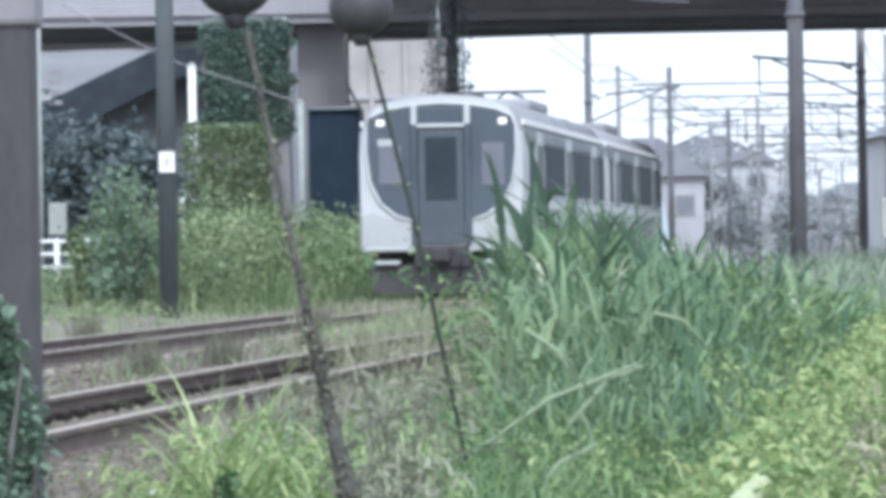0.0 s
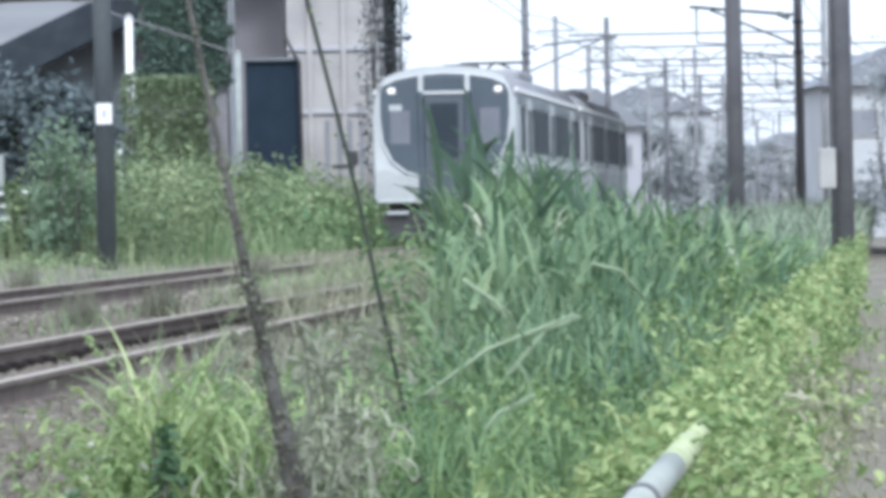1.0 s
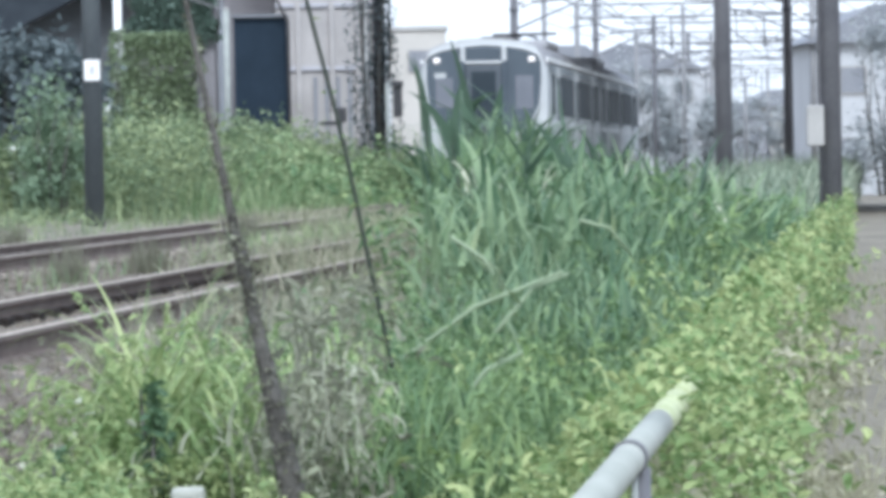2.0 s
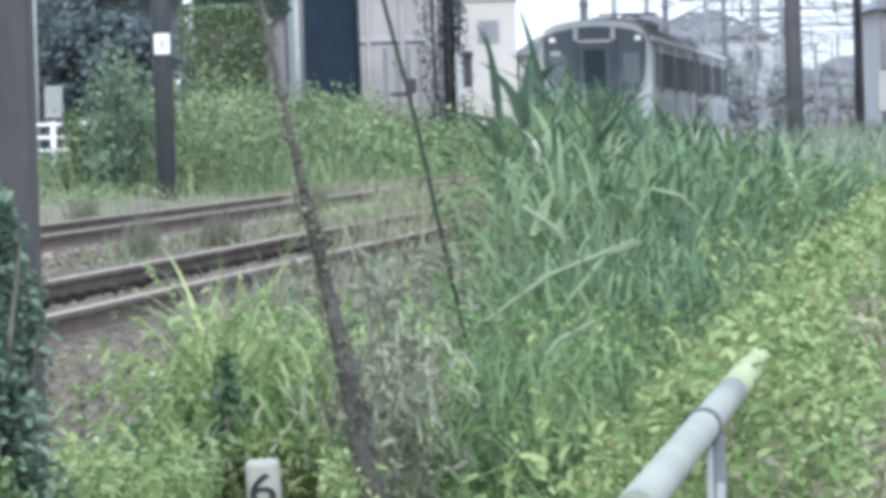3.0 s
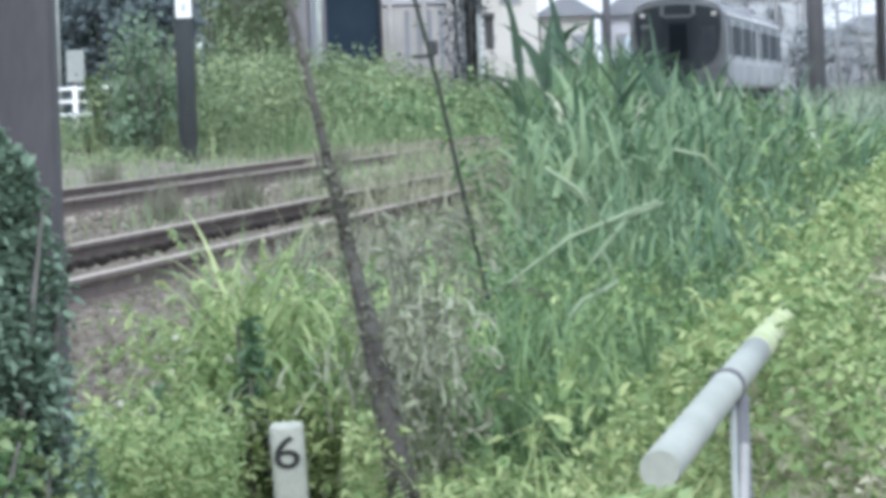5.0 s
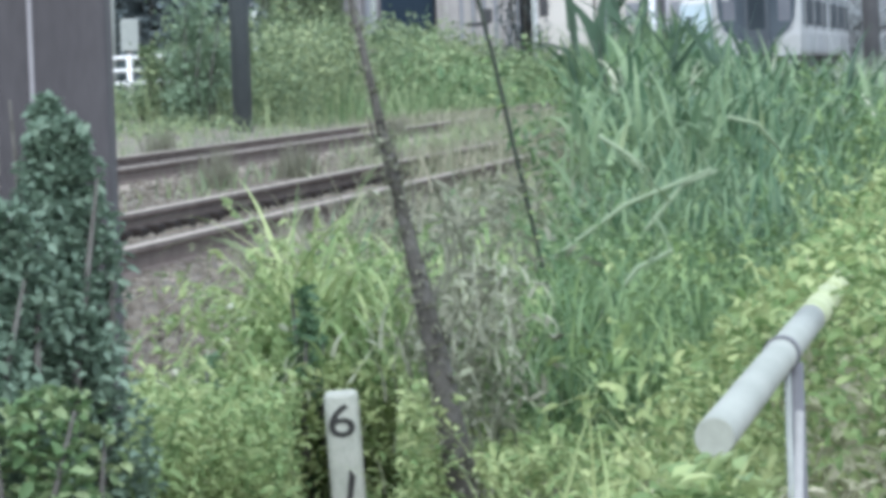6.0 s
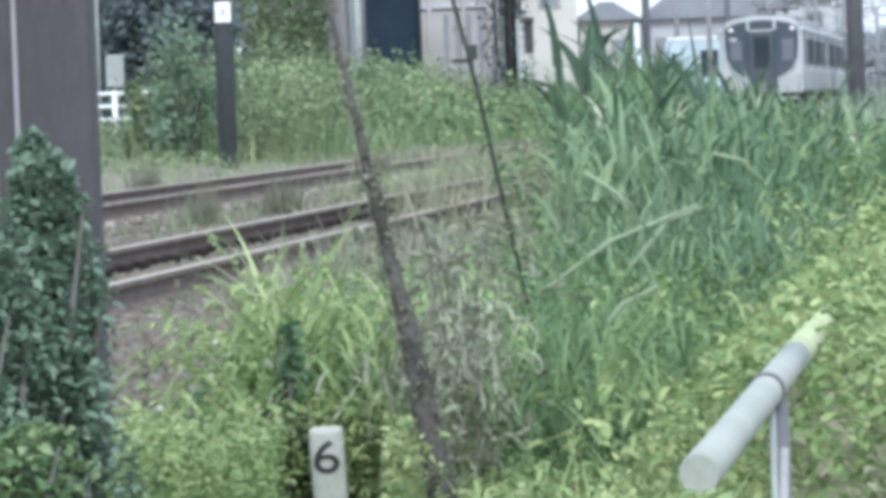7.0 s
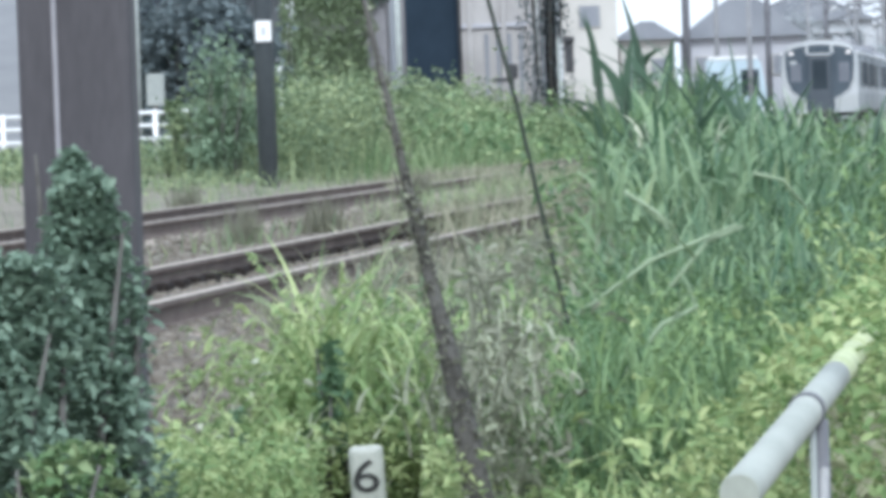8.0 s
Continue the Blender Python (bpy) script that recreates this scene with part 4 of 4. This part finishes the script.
    # middle weeds up to the reeds
    v = join(leaves(R, heap(17000, -2.05, -0.9, 17.0, 30, 0.72), 0.036, 0.3, 0.34), sprays(R, scatter(R, 520, -2.05, -0.9, 17.3, 30), 0.9, 30, 0.05, 0.3), tuft_mass(6500, -2.05, -0.85, 17.0, 30, [(-2.4, 0.0), (-1.6, 0.2), (-0.9, -0.1)], 0.30, 0.013, 0.5, 1.5))
    quads("verge_weeds", *v, L_FINE, None, "dense soft mid-green verge weeds beside the line", "weeds")
    v = join(leaves(R, heap(10000, -2.45, -1.85, 17.25, 24, 0.78), 0.045, 0.4, 0.36), sprays(R, scatter(R, 260, -2.5, -1.9, 17.6, 26), 0.85, 22, 0.06, 0.3), blades(R, scatter(R, 1500, -2.5, -1.9, 17.7, 28), 0.6, 0.012, 0.5, 1.7))
    quads("thin_weeds", *v, L_MID, None, "thin green weeds round the dead stem", "weeds")
    v = join(leaves(R, heap(4200, -3.9, -2.3, 22, 48, 0.55), 0.06, 0.4, 0.3), sprays(R, scatter(R, 200, -3.3, -2.3, 24, 46), 0.7, 16, 0.09, 0.22), blades(R, scatter(R, 6500, -3.8, -2.3, 24, 52), 0.55, 0.018, 0.6, 1.6))
    quads("shoulder_grass", *v, L_OLIVE, None, "low half-dry olive grass at the edge of the ballast", "grass")
    v = tuft_mass(420, -3.6, -2.3, 24, 44, [(-3.6, 0.05), (-2.3, 0.3)], 0.6, 0.03, 1.1, 1.2, 6)
    quads("bent_grass", *v, L_BLUE, None, "long bent grass blades lying over the dry growth", "grass")
    # grey tangle of dead climbers at the foot of the dead stem
    c_ = np.stack([R.normal(-0.19, 0.07, 210), R.uniform(16.4, 17.8, 210), R.uniform(-0.45, 0.26, 210)], -1)
    quads("dead_tangle", *join(sprays(R, c_[:60], 0.36, 9, 0.06, 0.4), blades(R, c_, 0.24, 0.008, 0.9, 2.4, 8), leaves(R, np.repeat(c_[::3], 5, 0) + R.normal(0, 0.03, (350, 3)), 0.04, 0.5, 0.45)), L_WITHER, None, "grey dead climber tangle at the foot of the stem", "dead vines")
    c_ = np.stack([R.normal(-0.13, 0.07, 80), R.uniform(16.5, 17.2, 80), R.uniform(-0.15, 0.2, 80)], -1)
    quads("pale_curls", *join(blades(R, c_, 0.2, 0.011, 1.0, 2.6, 9), leaves(R, c_[::2], 0.055, 0.5, 0.4)), L_PALE, None, "pale curled dead leaves among the climbers", "dead leaves")
    # pale leaves strewn over the weeds as whitish flecks
    c_ = np.stack([R.uniform(-1.2, -0.3, 90), R.uniform(16.4, 17.6, 90), R.uniform(-0.5, 0.1, 90)], -1)
    c_ = c_[np.abs(c_[:, 0] + 0.6) > 0.2]
    quads("pale_flecks", *leaves(R, c_, 0.06, 0.4, 0.45), L_PALE, None, "scattered pale yellowed leaves on the weeds", "leaves")
    # arching clump on the ballast shoulder
    c_ = np.array([-0.78, 18.0, -0.30]) + np.stack([R.normal(0, 0.05, 200), R.normal(0, 0.08, 200), np.zeros(200)], -1)
    quads("arching_clump", *join(blades(R, c_[:150], 0.95, 0.013, 0.22, 3.0, 12), blades(R, c_[150:], 1.0, 0.026, 0.2, 3.0, 12), sprays(R, c_[:30], 0.9, 30, 0.055, 0.3)), L_LIME, None, "fountain of pale green grass arching over the shoulder", "grass")
    v = tuft_mass(7000, -2.3, -0.95, 23, 40, [(-2.3, 0.1), (-2.0, 0.4), (-1.5, 0.4), (-1.0, 0.1)], 0.40, 0.026, 0.6, 1.7)
    quads("fine_grass", *v, L_BLUE, None, "tall blue-green grass in front of the reeds", "grass")
    # reed bed
    v = join(tuft_mass(900, -4.0, -3.4, 44, 55, REED_TOP, 0.72, 0.088, 0.7, 1.4, 7), tuft_mass(3000, -3.4, -1.0, 38, 56, REED_TOP, 0.72, 0.088, 0.8, 1.7, 7), tuft_mass(2600, -2.9, -1.2, 30, 40, [(-3.4, 0.2), (-2.9, 0.75), (-2.0, 0.85), (-1.2, 0.4)], 0.55, 0.04, 0.6, 1.5, 7))
    quads("reed_bed", *v, L_BLUE, None, "dense bed of tall green reeds beside the track", "reeds")
    q = heap(16000, -3.1, -1.05, 31, 50, 1.4)
    quads("fine_weeds", *join(leaves(R, q[::2], 0.085, 0.1, 0.26), sprays(R, scatter(R, 420, -3.1, -1.1, 31, 50), 1.25, 30, 0.11, 0.26), blades(R, scatter(R, 400, -3.0, -1.1, 34, 50), 1.05, 0.02, 0.12, 0.4, 5)), L_FINE, None, "soft mid-green weeds mixed into the reeds", "weeds")
    f_ = np.array(on_line(-3.4, 42.5, -0.4)) + np.stack([R.normal(0, 0.16, 620), R.normal(0, 0.3, 620), np.zeros(620)], -1)
    quads("fountain_grass", *blades(R, f_, 1.4, 0.022, 0.14, 0.5, 6), L_FINE, None, "fountain of tall fine grass among the reeds", "grass")
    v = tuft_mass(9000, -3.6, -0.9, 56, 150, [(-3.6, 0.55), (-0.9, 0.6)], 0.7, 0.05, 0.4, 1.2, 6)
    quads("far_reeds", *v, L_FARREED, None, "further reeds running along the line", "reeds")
    # pale dead blades that catch the light
    w_ = join(tuft_mass(1500, -3.8, -2.7, 24, 42, [(-3.8, 0.1), (-2.7, 0.2)], 0.4, 0.012, 0.5, 0.8), tuft_mass(260, -2.25, -1.85, 16.9, 19.0, [(-2.25, 0.15), (-1.85, 0.15)], 0.3, 0.012, 0.6, 1.3))
    quads("dry_stems", *w_, L_WITHER, None, "dry brown grass stems among the weeds", "dry grass")
    v = join(tuft_mass(380, -3.4, -1.2, 37, 48, [(-3.4, 0.9), (-1.2, 0.55)], 0.45, 0.045, 0.9, 1.5, 6), tuft_mass(260, -2.7, -1.9, 17, 21, [(-2.7, -0.05), (-1.9, 0.25)], 0.24, 0.02, 0.9, 1.8, 6))
    quads("dead_blades", *v, L_PALE, None, "pale withered blades hanging among the reeds", "dead leaves")
    # vines over the guard pipe
    q = heap(22000, -1.15, -0.5, 13.6, 70, 1.45, 0.5)
    q[:, 2] = np.minimum(q[:, 2], 0.36 - 0.9 * np.abs(q[:, 0] - GO * q[:, 1] + 0.6) + R.uniform(-0.1, 0.06, len(q)))
    k_ = heap(5200, -0.85, -0.3, 12.5, 17.5, 0.9, 0.6)
    k_[:, 2] = np.minimum(k_[:, 2] + 0.25, 0.40 - 0.8 * np.abs(k_[:, 0] - GO * k_[:, 1] + 0.57) + R.uniform(-0.08, 0.03, len(k_)))
    e_ = heap(11000, -1.15, -0.5, 13.6, 26, 1.4, 0.5)
    e_[:, 2] = np.minimum(e_[:, 2], 0.34 - 0.9 * np.abs(e_[:, 0] - GO * e_[:, 1] + 0.6) + R.uniform(-0.12, 0.06, len(e_)))
    v = join(leaves(R, q[q[:, 1] > 22], 0.07, 0.3, 0.5), leaves(R, e_, 0.042, 0.3, 0.5), sprays(R, scatter(R, 260, -1.15, -0.6, 13.6, 40), 0.95, 22, 0.06, 0.5), leaves(R, k_, 0.045), leaves(R, heap(6000, -1.2, -0.72, 8.8, 14, 0.62), 0.04))
    quads("fence_vines", *v, L_YELLOW, None, "yellow-green vines smothering the guard rail", "vines")
    y_ = heap(15000, -0.66, -0.12, 12.5, 60, 0.95, 0.5)
    y_ = y_[y_[:, 0] - GO * y_[:, 1] < -0.28 - 0.017 * (y_[:, 1] - 12.5) + R.normal(0, 0.05, len(y_))]
    y_[:, 2] = np.minimum(y_[:, 2], 0.30 - 0.75 * np.abs(y_[:, 0] - GO * y_[:, 1] + 0.6) + R.uniform(-0.12, 0.05, len(y_)))
    v = join(leaves(R, y_, 0.06, 0.4, 0.45), sprays(R, scatter(R, 170, -0.6, -0.3, 9, 30), 0.6, 18, 0.05, 0.4))
    quads("dry_vines", *v, L_STRAW, None, "half-dry olive vines on the path side of the guard rail", "vines")
    v = blades(R, np.concatenate([scatter(R, 2600, -0.55, -0.1, 8.5, 22), scatter(R, 900, -0.7, 0.2, 14, 60)]), 0.34, 0.008, 0.7, 1.7, 5)
    quads("path_grass", *v, L_DRY, None, "dry bent grass along the footpath edge", "grass")
    v = join(blades(R, scatter(R, 600, -1.15, -0.68, 8.3, 14), 0.72, 0.012, 0.4, 1.9, 7), blades(R, np.array([0.19, 8.05, -0.62]) + np.stack([R.normal(0, 0.05, 50), R.normal(0, 0.08, 50), np.zeros(50)], -1), 0.95, 0.018, 0.2, 2.4, 10), blades(R, scatter(R, 380, -0.75, -0.35, 7.4, 8.08), 0.85, 0.015, 0.4, 1.8, 8), leaves(R, heap(900, -0.85, -0.35, 7.5, 8.1, 1.35), 0.06, 0.4, 0.4))
    quads("bright_grass", *v, L_YELLOW, None, "bright arching grass round the end of the pipe", "grass")


grass_and_leaves()


def climber(name, at, size, count, leaf, mat, label, category, stems=6, group="", taper=0.6, lobes=0):
    """A bushy plant: bent stems and leaves in an uneven mass."""
    ob = root(name, pose(*at), label, category, group)
    w, dp, h = size
    for k in range(stems):
        a = k * 2 * math.pi / stems
        pts = [(0.1 * w * math.cos(a), 0.1 * dp * math.sin(a), -0.1), (0.25 * w * math.cos(a), 0.25 * dp * math.sin(a), h * 0.45), (0.32 * w * math.cos(a + 0.5), 0.3 * dp * math.sin(a + 0.5), h * R.uniform(0.75, 1.0))]
        part("stem", tube(pts, [0.02 * h ** 0.5, 0.014 * h ** 0.5, 0.005], 6), BARK, ob)
    t = R.uniform(0, 1, count)
    a = R.uniform(0, 2 * np.pi, count)
    r = R.uniform(0.2, 1, count) ** 0.5 * (0.62 + 0.38 * np.sin(np.pi * np.clip(t * 0.85 + 0.12, 0, 1))) * (0.75 + 0.35 * np.sin(a * 3 + t * 9)) * (1.0 - taper * t ** 2.5)
    p = np.stack([r * np.cos(a) * w / 2, r * np.sin(a) * dp / 2, t * h], -1)
    if lobes:
        c = np.stack([R.uniform(-0.42, 0.42, lobes) * w, R.uniform(-0.4, 0.4, lobes) * dp, h * R.uniform(0.12, 0.95, lobes)], -1)
        c[:, :2] *= (1.15 - 0.6 * c[:, 2:3] / h)
        k = R.integers(0, lobes, count)
        p = c[k] + R.normal(0, 1, (count, 3)) * np.array([w * 0.13, dp * 0.13, h * 0.075]) * (0.6 + 0.8 * (k % 3)[:, None] / 2)
        p[:, 2] = np.maximum(p[:, 2], 0.05)
    quads("foliage", *leaves(R, p, leaf), mat, ob, kind="")
    return ob


climber("ivy", (-1.40, 15.1, -0.62), (0.34, 0.3, 1.45), 2600, 0.05, L_DARK, "dark ivy climbing the foot of the near mast", "ivy", 5, taper=0.75)
climber("ivy", (-1.37, 15.0, -0.62), (0.56, 0.4, 1.38), 7500, 0.045, L_DARK, "dark leafy climber thick at the foot of the mast", "ivy", 5, taper=0.55)
climber("ivy", (-1.58, 14.7, -0.62), (0.62, 0.5, 1.15), 8000, 0.045, L_DARK, "dark leafy climber beside the near mast", "ivy", 5, taper=0.25)
climber("leafy_weed", (-1.36, 14.35, -0.62), (0.55, 0.35, 0.62), 900, 0.055, L_MID, "paler leafy weeds before the mast ivy", "weed", 4, taper=0.3)
climber("shrub", (-5.35, 86.5, -0.3), (1.15, 1.1, 2.45), 3400, 0.10, L_SHRUB, "tall leafy green shrub beside the white-plated pole", "shrub", 7, lobes=18)
climber("shrub", (-6.2, 88, -0.2), (0.7, 0.8, 1.5), 1000, 0.11, L_BANK, "leafy green shrub on the bank", "shrub", 5, lobes=10)
climber("dark_weed", (-0.742, 17.25, -0.64), (0.18, 0.14, 0.78), 560, 0.045, L_SHADE, "dark upright leafy weed behind the distance post", "weed", 3, taper=0.5)
climber("dark_weed", (-1.05, 17.0, -0.62), (0.08, 0.08, 0.56), 160, 0.035, L_SHADE, "narrow dark weed among yellow-green climbers", "weed", 2, taper=0.5)
p_ = np.stack([R.uniform(-1.25, -0.22, 6500), R.uniform(15.7, 17.0, 6500), R.uniform(-0.62, -0.14, 6500)], -1)
p_ = p_[(np.abs(p_[:, 0] + 0.59) > 0.17) | (p_[:, 1] > 17.1)]
q_ = np.stack([R.uniform(-1.2, -0.25, 110), R.uniform(15.7, 16.8, 110), np.full(110, -0.6)], -1)
b_ = np.stack([R.uniform(-0.95, -0.3, 2600), R.uniform(17.1, 17.35, 2600), R.uniform(-0.62, -0.12, 2600)], -1)
v_ = join(leaves(R, p_, 0.045, 0.4, 0.4), leaves(R, b_, 0.045, 0.4, 0.4), sprays(R, q_[np.abs(q_[:, 0] + 0.60) > 0.38], 0.55, 18, 0.06))
quads("low_weeds", *v_, L_LIME, None, "low yellow-green weeds round the distance post", "weeds")
for x, d, w, h in ((-7.6, 116, 3.0, 3.9), (-7.3, 119, 2.4, 3.6), (-9.0, 118, 3.0, 4.2), (-6.9, 114, 2.2, 3.2)):
    climber("tree", (x, d, -0.3), (w, 2.4, h), 8000, 0.24, L_TREE, "dark shady tree under the stair flight", "tree", 7, "dark trees", lobes=26)


def wall_ivy(x0, x1, y, z0, z1, bulge, count, leaf, mat, label):
    """A thick coat of leaves on a wall face and its two edges, with a lumpy outline."""
    ob = root("pier_ivy", pose((x0 + x1) / 2, y, z0), label, "ivy", "ivy on the pier")
    w, h = (x1 - x0) / 2, z1 - z0
    for k in range(5):
        part("stem", tube([(-w + k * w / 2, -0.02, -0.05), (-w * 0.9 + k * w / 2, -0.05, h * 0.5), (-w * 0.95 + k * w / 2, -0.04, h * 0.9)], [0.03, 0.02, 0.01], 6), BARK, ob)
    px, pz = R.uniform(-1, 1, count), R.uniform(0, 1, count)
    edge = 1 + 0.10 * np.sin(pz * 17) + 0.06 * np.sin(pz * 41 + 1)
    depth = bulge * (1 - px ** 4) * R.uniform(0.5, 1.0, count)
    quads("foliage", *leaves(R, np.stack([px * w * edge, -depth + 0.05, pz * h], -1), leaf), mat, ob, kind="")


wall_ivy(-6.7, -4.4, 133.9, -0.2, 4.25, 0.7, 13000, 0.12, L_IVYW, "bright green ivy mass over the foot of the bridge pier")
wall_ivy(-6.3, -3.95, 134.5, 4.0, 7.05, 0.35, 9000, 0.12, L_IVYT, "ivy over the upper bridge pier, shade put into its colour")
climber("ivy", (-6.12, 124.6, 1.6), (0.6, 0.3, 2.5), 1300, 0.11, L_IVYW, "green ivy wrapped round a white post", "ivy", 4, taper=0.2)
climber("mast_vine", (0.20, 129.8, -0.3), (1.5, 1.0, 8.2), 4200, 0.13, L_TREE, "dry dark vine round a catenary mast", "vine", 5, taper=0.0)
# distant trees, their haze put into the leaf colour
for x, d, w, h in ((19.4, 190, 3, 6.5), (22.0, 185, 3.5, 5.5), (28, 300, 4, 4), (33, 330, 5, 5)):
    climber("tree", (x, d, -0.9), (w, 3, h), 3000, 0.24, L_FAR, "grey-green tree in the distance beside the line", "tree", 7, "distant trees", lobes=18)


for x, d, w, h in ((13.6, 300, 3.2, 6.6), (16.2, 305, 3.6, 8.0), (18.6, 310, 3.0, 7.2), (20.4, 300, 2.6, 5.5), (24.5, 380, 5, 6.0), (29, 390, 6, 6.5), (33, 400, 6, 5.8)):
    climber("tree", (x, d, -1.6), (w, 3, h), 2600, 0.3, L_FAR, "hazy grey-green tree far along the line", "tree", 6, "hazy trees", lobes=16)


# big single reeds with broad leaves
def make_reed(s, d, h, count, seed):
    r = np.random.default_rng(seed)
    reed = root("reed", Matrix.Translation(on_line(s, d, float(ground_z(s, d)))), "tall reed with broad drooping blue-green leaves", "reed", "tall reeds")
    lean = r.normal(0, 0.08, 2)
    part("stem", tube([(0, 0, -0.1), (lean[0] * h * 0.4, lean[1] * h * 0.4, h * 0.5), (lean[0] * h, lean[1] * h, h * 0.95)], [0.016, 0.013, 0.006], 8), DARKGREEN, reed)
    for k in range(count):
        t = 0.3 + 0.65 * k / count
        p = np.array([[lean[0] * h * t, lean[1] * h * t, h * t]])
        # every seventh leaf is pale, a highlight put into its colour
        quads("leaf", *blades(r, p, 0.75, 0.105, 0.65, 0.7, 7), L_CANE if k % 7 == 3 else L_REED, reed, kind="")


for i, (s, d, h) in enumerate(((-3.9, 44, 1.45), (-4.0, 47, 1.5), (-3.85, 46, 1.55), (-3.7, 46, 1.6), (-3.5, 43, 1.5), (-3.3, 46, 1.5), (-3.1, 42, 1.35), (-2.9, 45, 1.3), (-2.7, 40, 1.25), (-4.1, 48, 1.7), (-2.4, 43, 1.2), (-2.0, 45, 1.15), (-3.4, 41, 1.45), (-1.7, 42, 1.1))):
    make_reed(s, d, h, 9, 100 + i)


# broken canes, moved nearer along the camera's sight lines to show before the reeds
for a, b, r in (((0.071, 21.0, 0.077), (0.795, 21.071, 0.407), 0.011), ((0.262, 18.5, -0.017), (0.57, 18.577, 0.183), 0.011), ((0.411, 24.0, 0.546), (0.644, 24.0, 0.219), 0.011), ((0.523, 24.0, 0.465), (0.668, 24.081, 0.175), 0.011), ((1.109, 26.0, 0.597), (1.343, 26.087, 0.363), 0.011), ((0.521, 21.0, 0.228), (0.823, 21.168, 0.396), 0.011)):
    cane = root("cane", pose(*a), "pale broken reed cane set before the reeds to fit the view", "cane", "broken canes")
    e = Vector(b) - Vector(a)
    part("stalk", tube([e * -0.15 - Vector((0, 0, 0.08)), e * 0.5 + Vector((0, 0, 0.03)), e], [r, r * 0.9, r * 0.7], 8), L_CANE, cane)
    for k in (0.6, 0.9, 0.3):
        quads("leaf", *blades(R, np.array([e * k]), 0.3, 0.03, 0.9, 1.2, 6), L_BANK, cane, kind="")

# leaning dead stem, wires and lamps before the bank
def make_stems():
    st = root("dead_stem", pose(0, 15.9, 0), "leaning vine-choked dead stem rising out of the weeds", "stem")
    pts = [(-0.18, 0, -0.66), (-0.265, 0, -0.116), (-0.336, 0, 0.264), (-0.424, 0, 0.679), (-0.503, 0, 1.077), (-0.574, 0, 1.457), (-0.636, 0, 1.739)]
    part("stem", tube(pts, [0.056, 0.042, 0.026, 0.015, 0.010, 0.009, 0.008], 10), BARK, st)
    p = np.concatenate([np.array(a)[None] + (np.array(b) - np.array(a))[None] * R.uniform(0, 1, (n, 1)) for (a, b), n in zip(zip(pts, pts[1:]), (700, 520, 380, 110, 40, 10))])
    p = p + R.normal(0, 0.015, p.shape) * np.clip(1.5 - p[:, 2:3], 0.3, 2)
    quads("withered_vine", *leaves(R, p, 0.026), L_WITHER, st, kind="")
    quads("dead_twig", *blades(R, p[::5], 0.14, 0.006, 0.7, 1.5, 4), BARK, st)
    gw = root("stay_wire", pose(0, 19, 0), "thin dark stay wire with tendrils clinging to it", "wire")
    pts = [(0.20, 0, -0.75), (0.08, 0, 0.08), (-0.005, 0, 0.5), (-0.09, 0, 0.94), (-0.27, 0, 1.69), (-0.30, 0, 1.9)]
    part("wire", tube(pts, [0.009, 0.009, 0.009, 0.008, 0.008, 0.008], 8), DARKGREEN, gw)
    p = np.concatenate([np.array(a)[None] + (np.array(b) - np.array(a))[None] * R.uniform(0, 1, (n, 1)) for (a, b), n in zip(zip(pts, pts[1:]), (40, 60, 40, 8, 2))]) + R.normal(0, 0.02, (150, 3))
    quads("clinging_vine", *leaves(R, p, 0.03), L_YELLOW, gw)
    for x, y, z in ((-0.636, 15.88, 1.739), (-0.29, 18.95, 1.80)):
        lamp = root("round_lamp", pose(x, y, z), "round black lamp casing on a leaning stay", "lamp")
        bm = bmesh.new()
        bmesh.ops.create_uvsphere(bm, u_segments=20, v_segments=12, radius=0.12, matrix=Matrix.Diagonal((1.0, 0.8, 0.88, 1)))
        for f in bm.faces:
            f.smooth = True
        part("casing", bm, BLACKM, lamp)
        part("collar", tube([(0, 0, -0.14), (0, 0, -0.08)], [0.025, 0.045], 10), BLACKM, lamp)


make_stems()

climber("pipe_end_weed", (0.25, 7.7, -0.62), (0.40, 0.36, 0.88), 1200, 0.05, L_LIME, "pale weeds grown over the open end of the guard pipe", "weed", 5, taper=0.1)

# stones by the end of the pipe
for x, d, z, r in ((0.24, 8.0, -0.05, 0.07), (0.62, 14, -0.55, 0.09), (1.1, 17, -0.58, 0.07)):
    bm = bmesh.new()
    bmesh.ops.create_icosphere(bm, subdivisions=3, radius=r)
    for v in bm.verts:
        v.co *= 1 + 0.22 * noise.noise(v.co * 14)
        v.co.z *= 0.7
    part("stone", bm, POST).matrix_basis = pose(x, d, float(ground_z(x - GO * d, d)) + r * 0.4)
for ob in [o for o in scene.objects if o.name.startswith("stone")]:
    tagged(ob, "pale rounded stone in the grass by the path", "stone", "stones")


# ---- what moves ----
def motions():
    rows = []
    for k in range(33):
        t = k * 0.25
        d = 89.4 + 12.87 * t
        rows.append((t, pose(-9.2 + GO * d, d, fall(d), -0.19 if d > 91 else 0.0, 0, -5.87)))
    walk(TRAIN, rows)


motions()
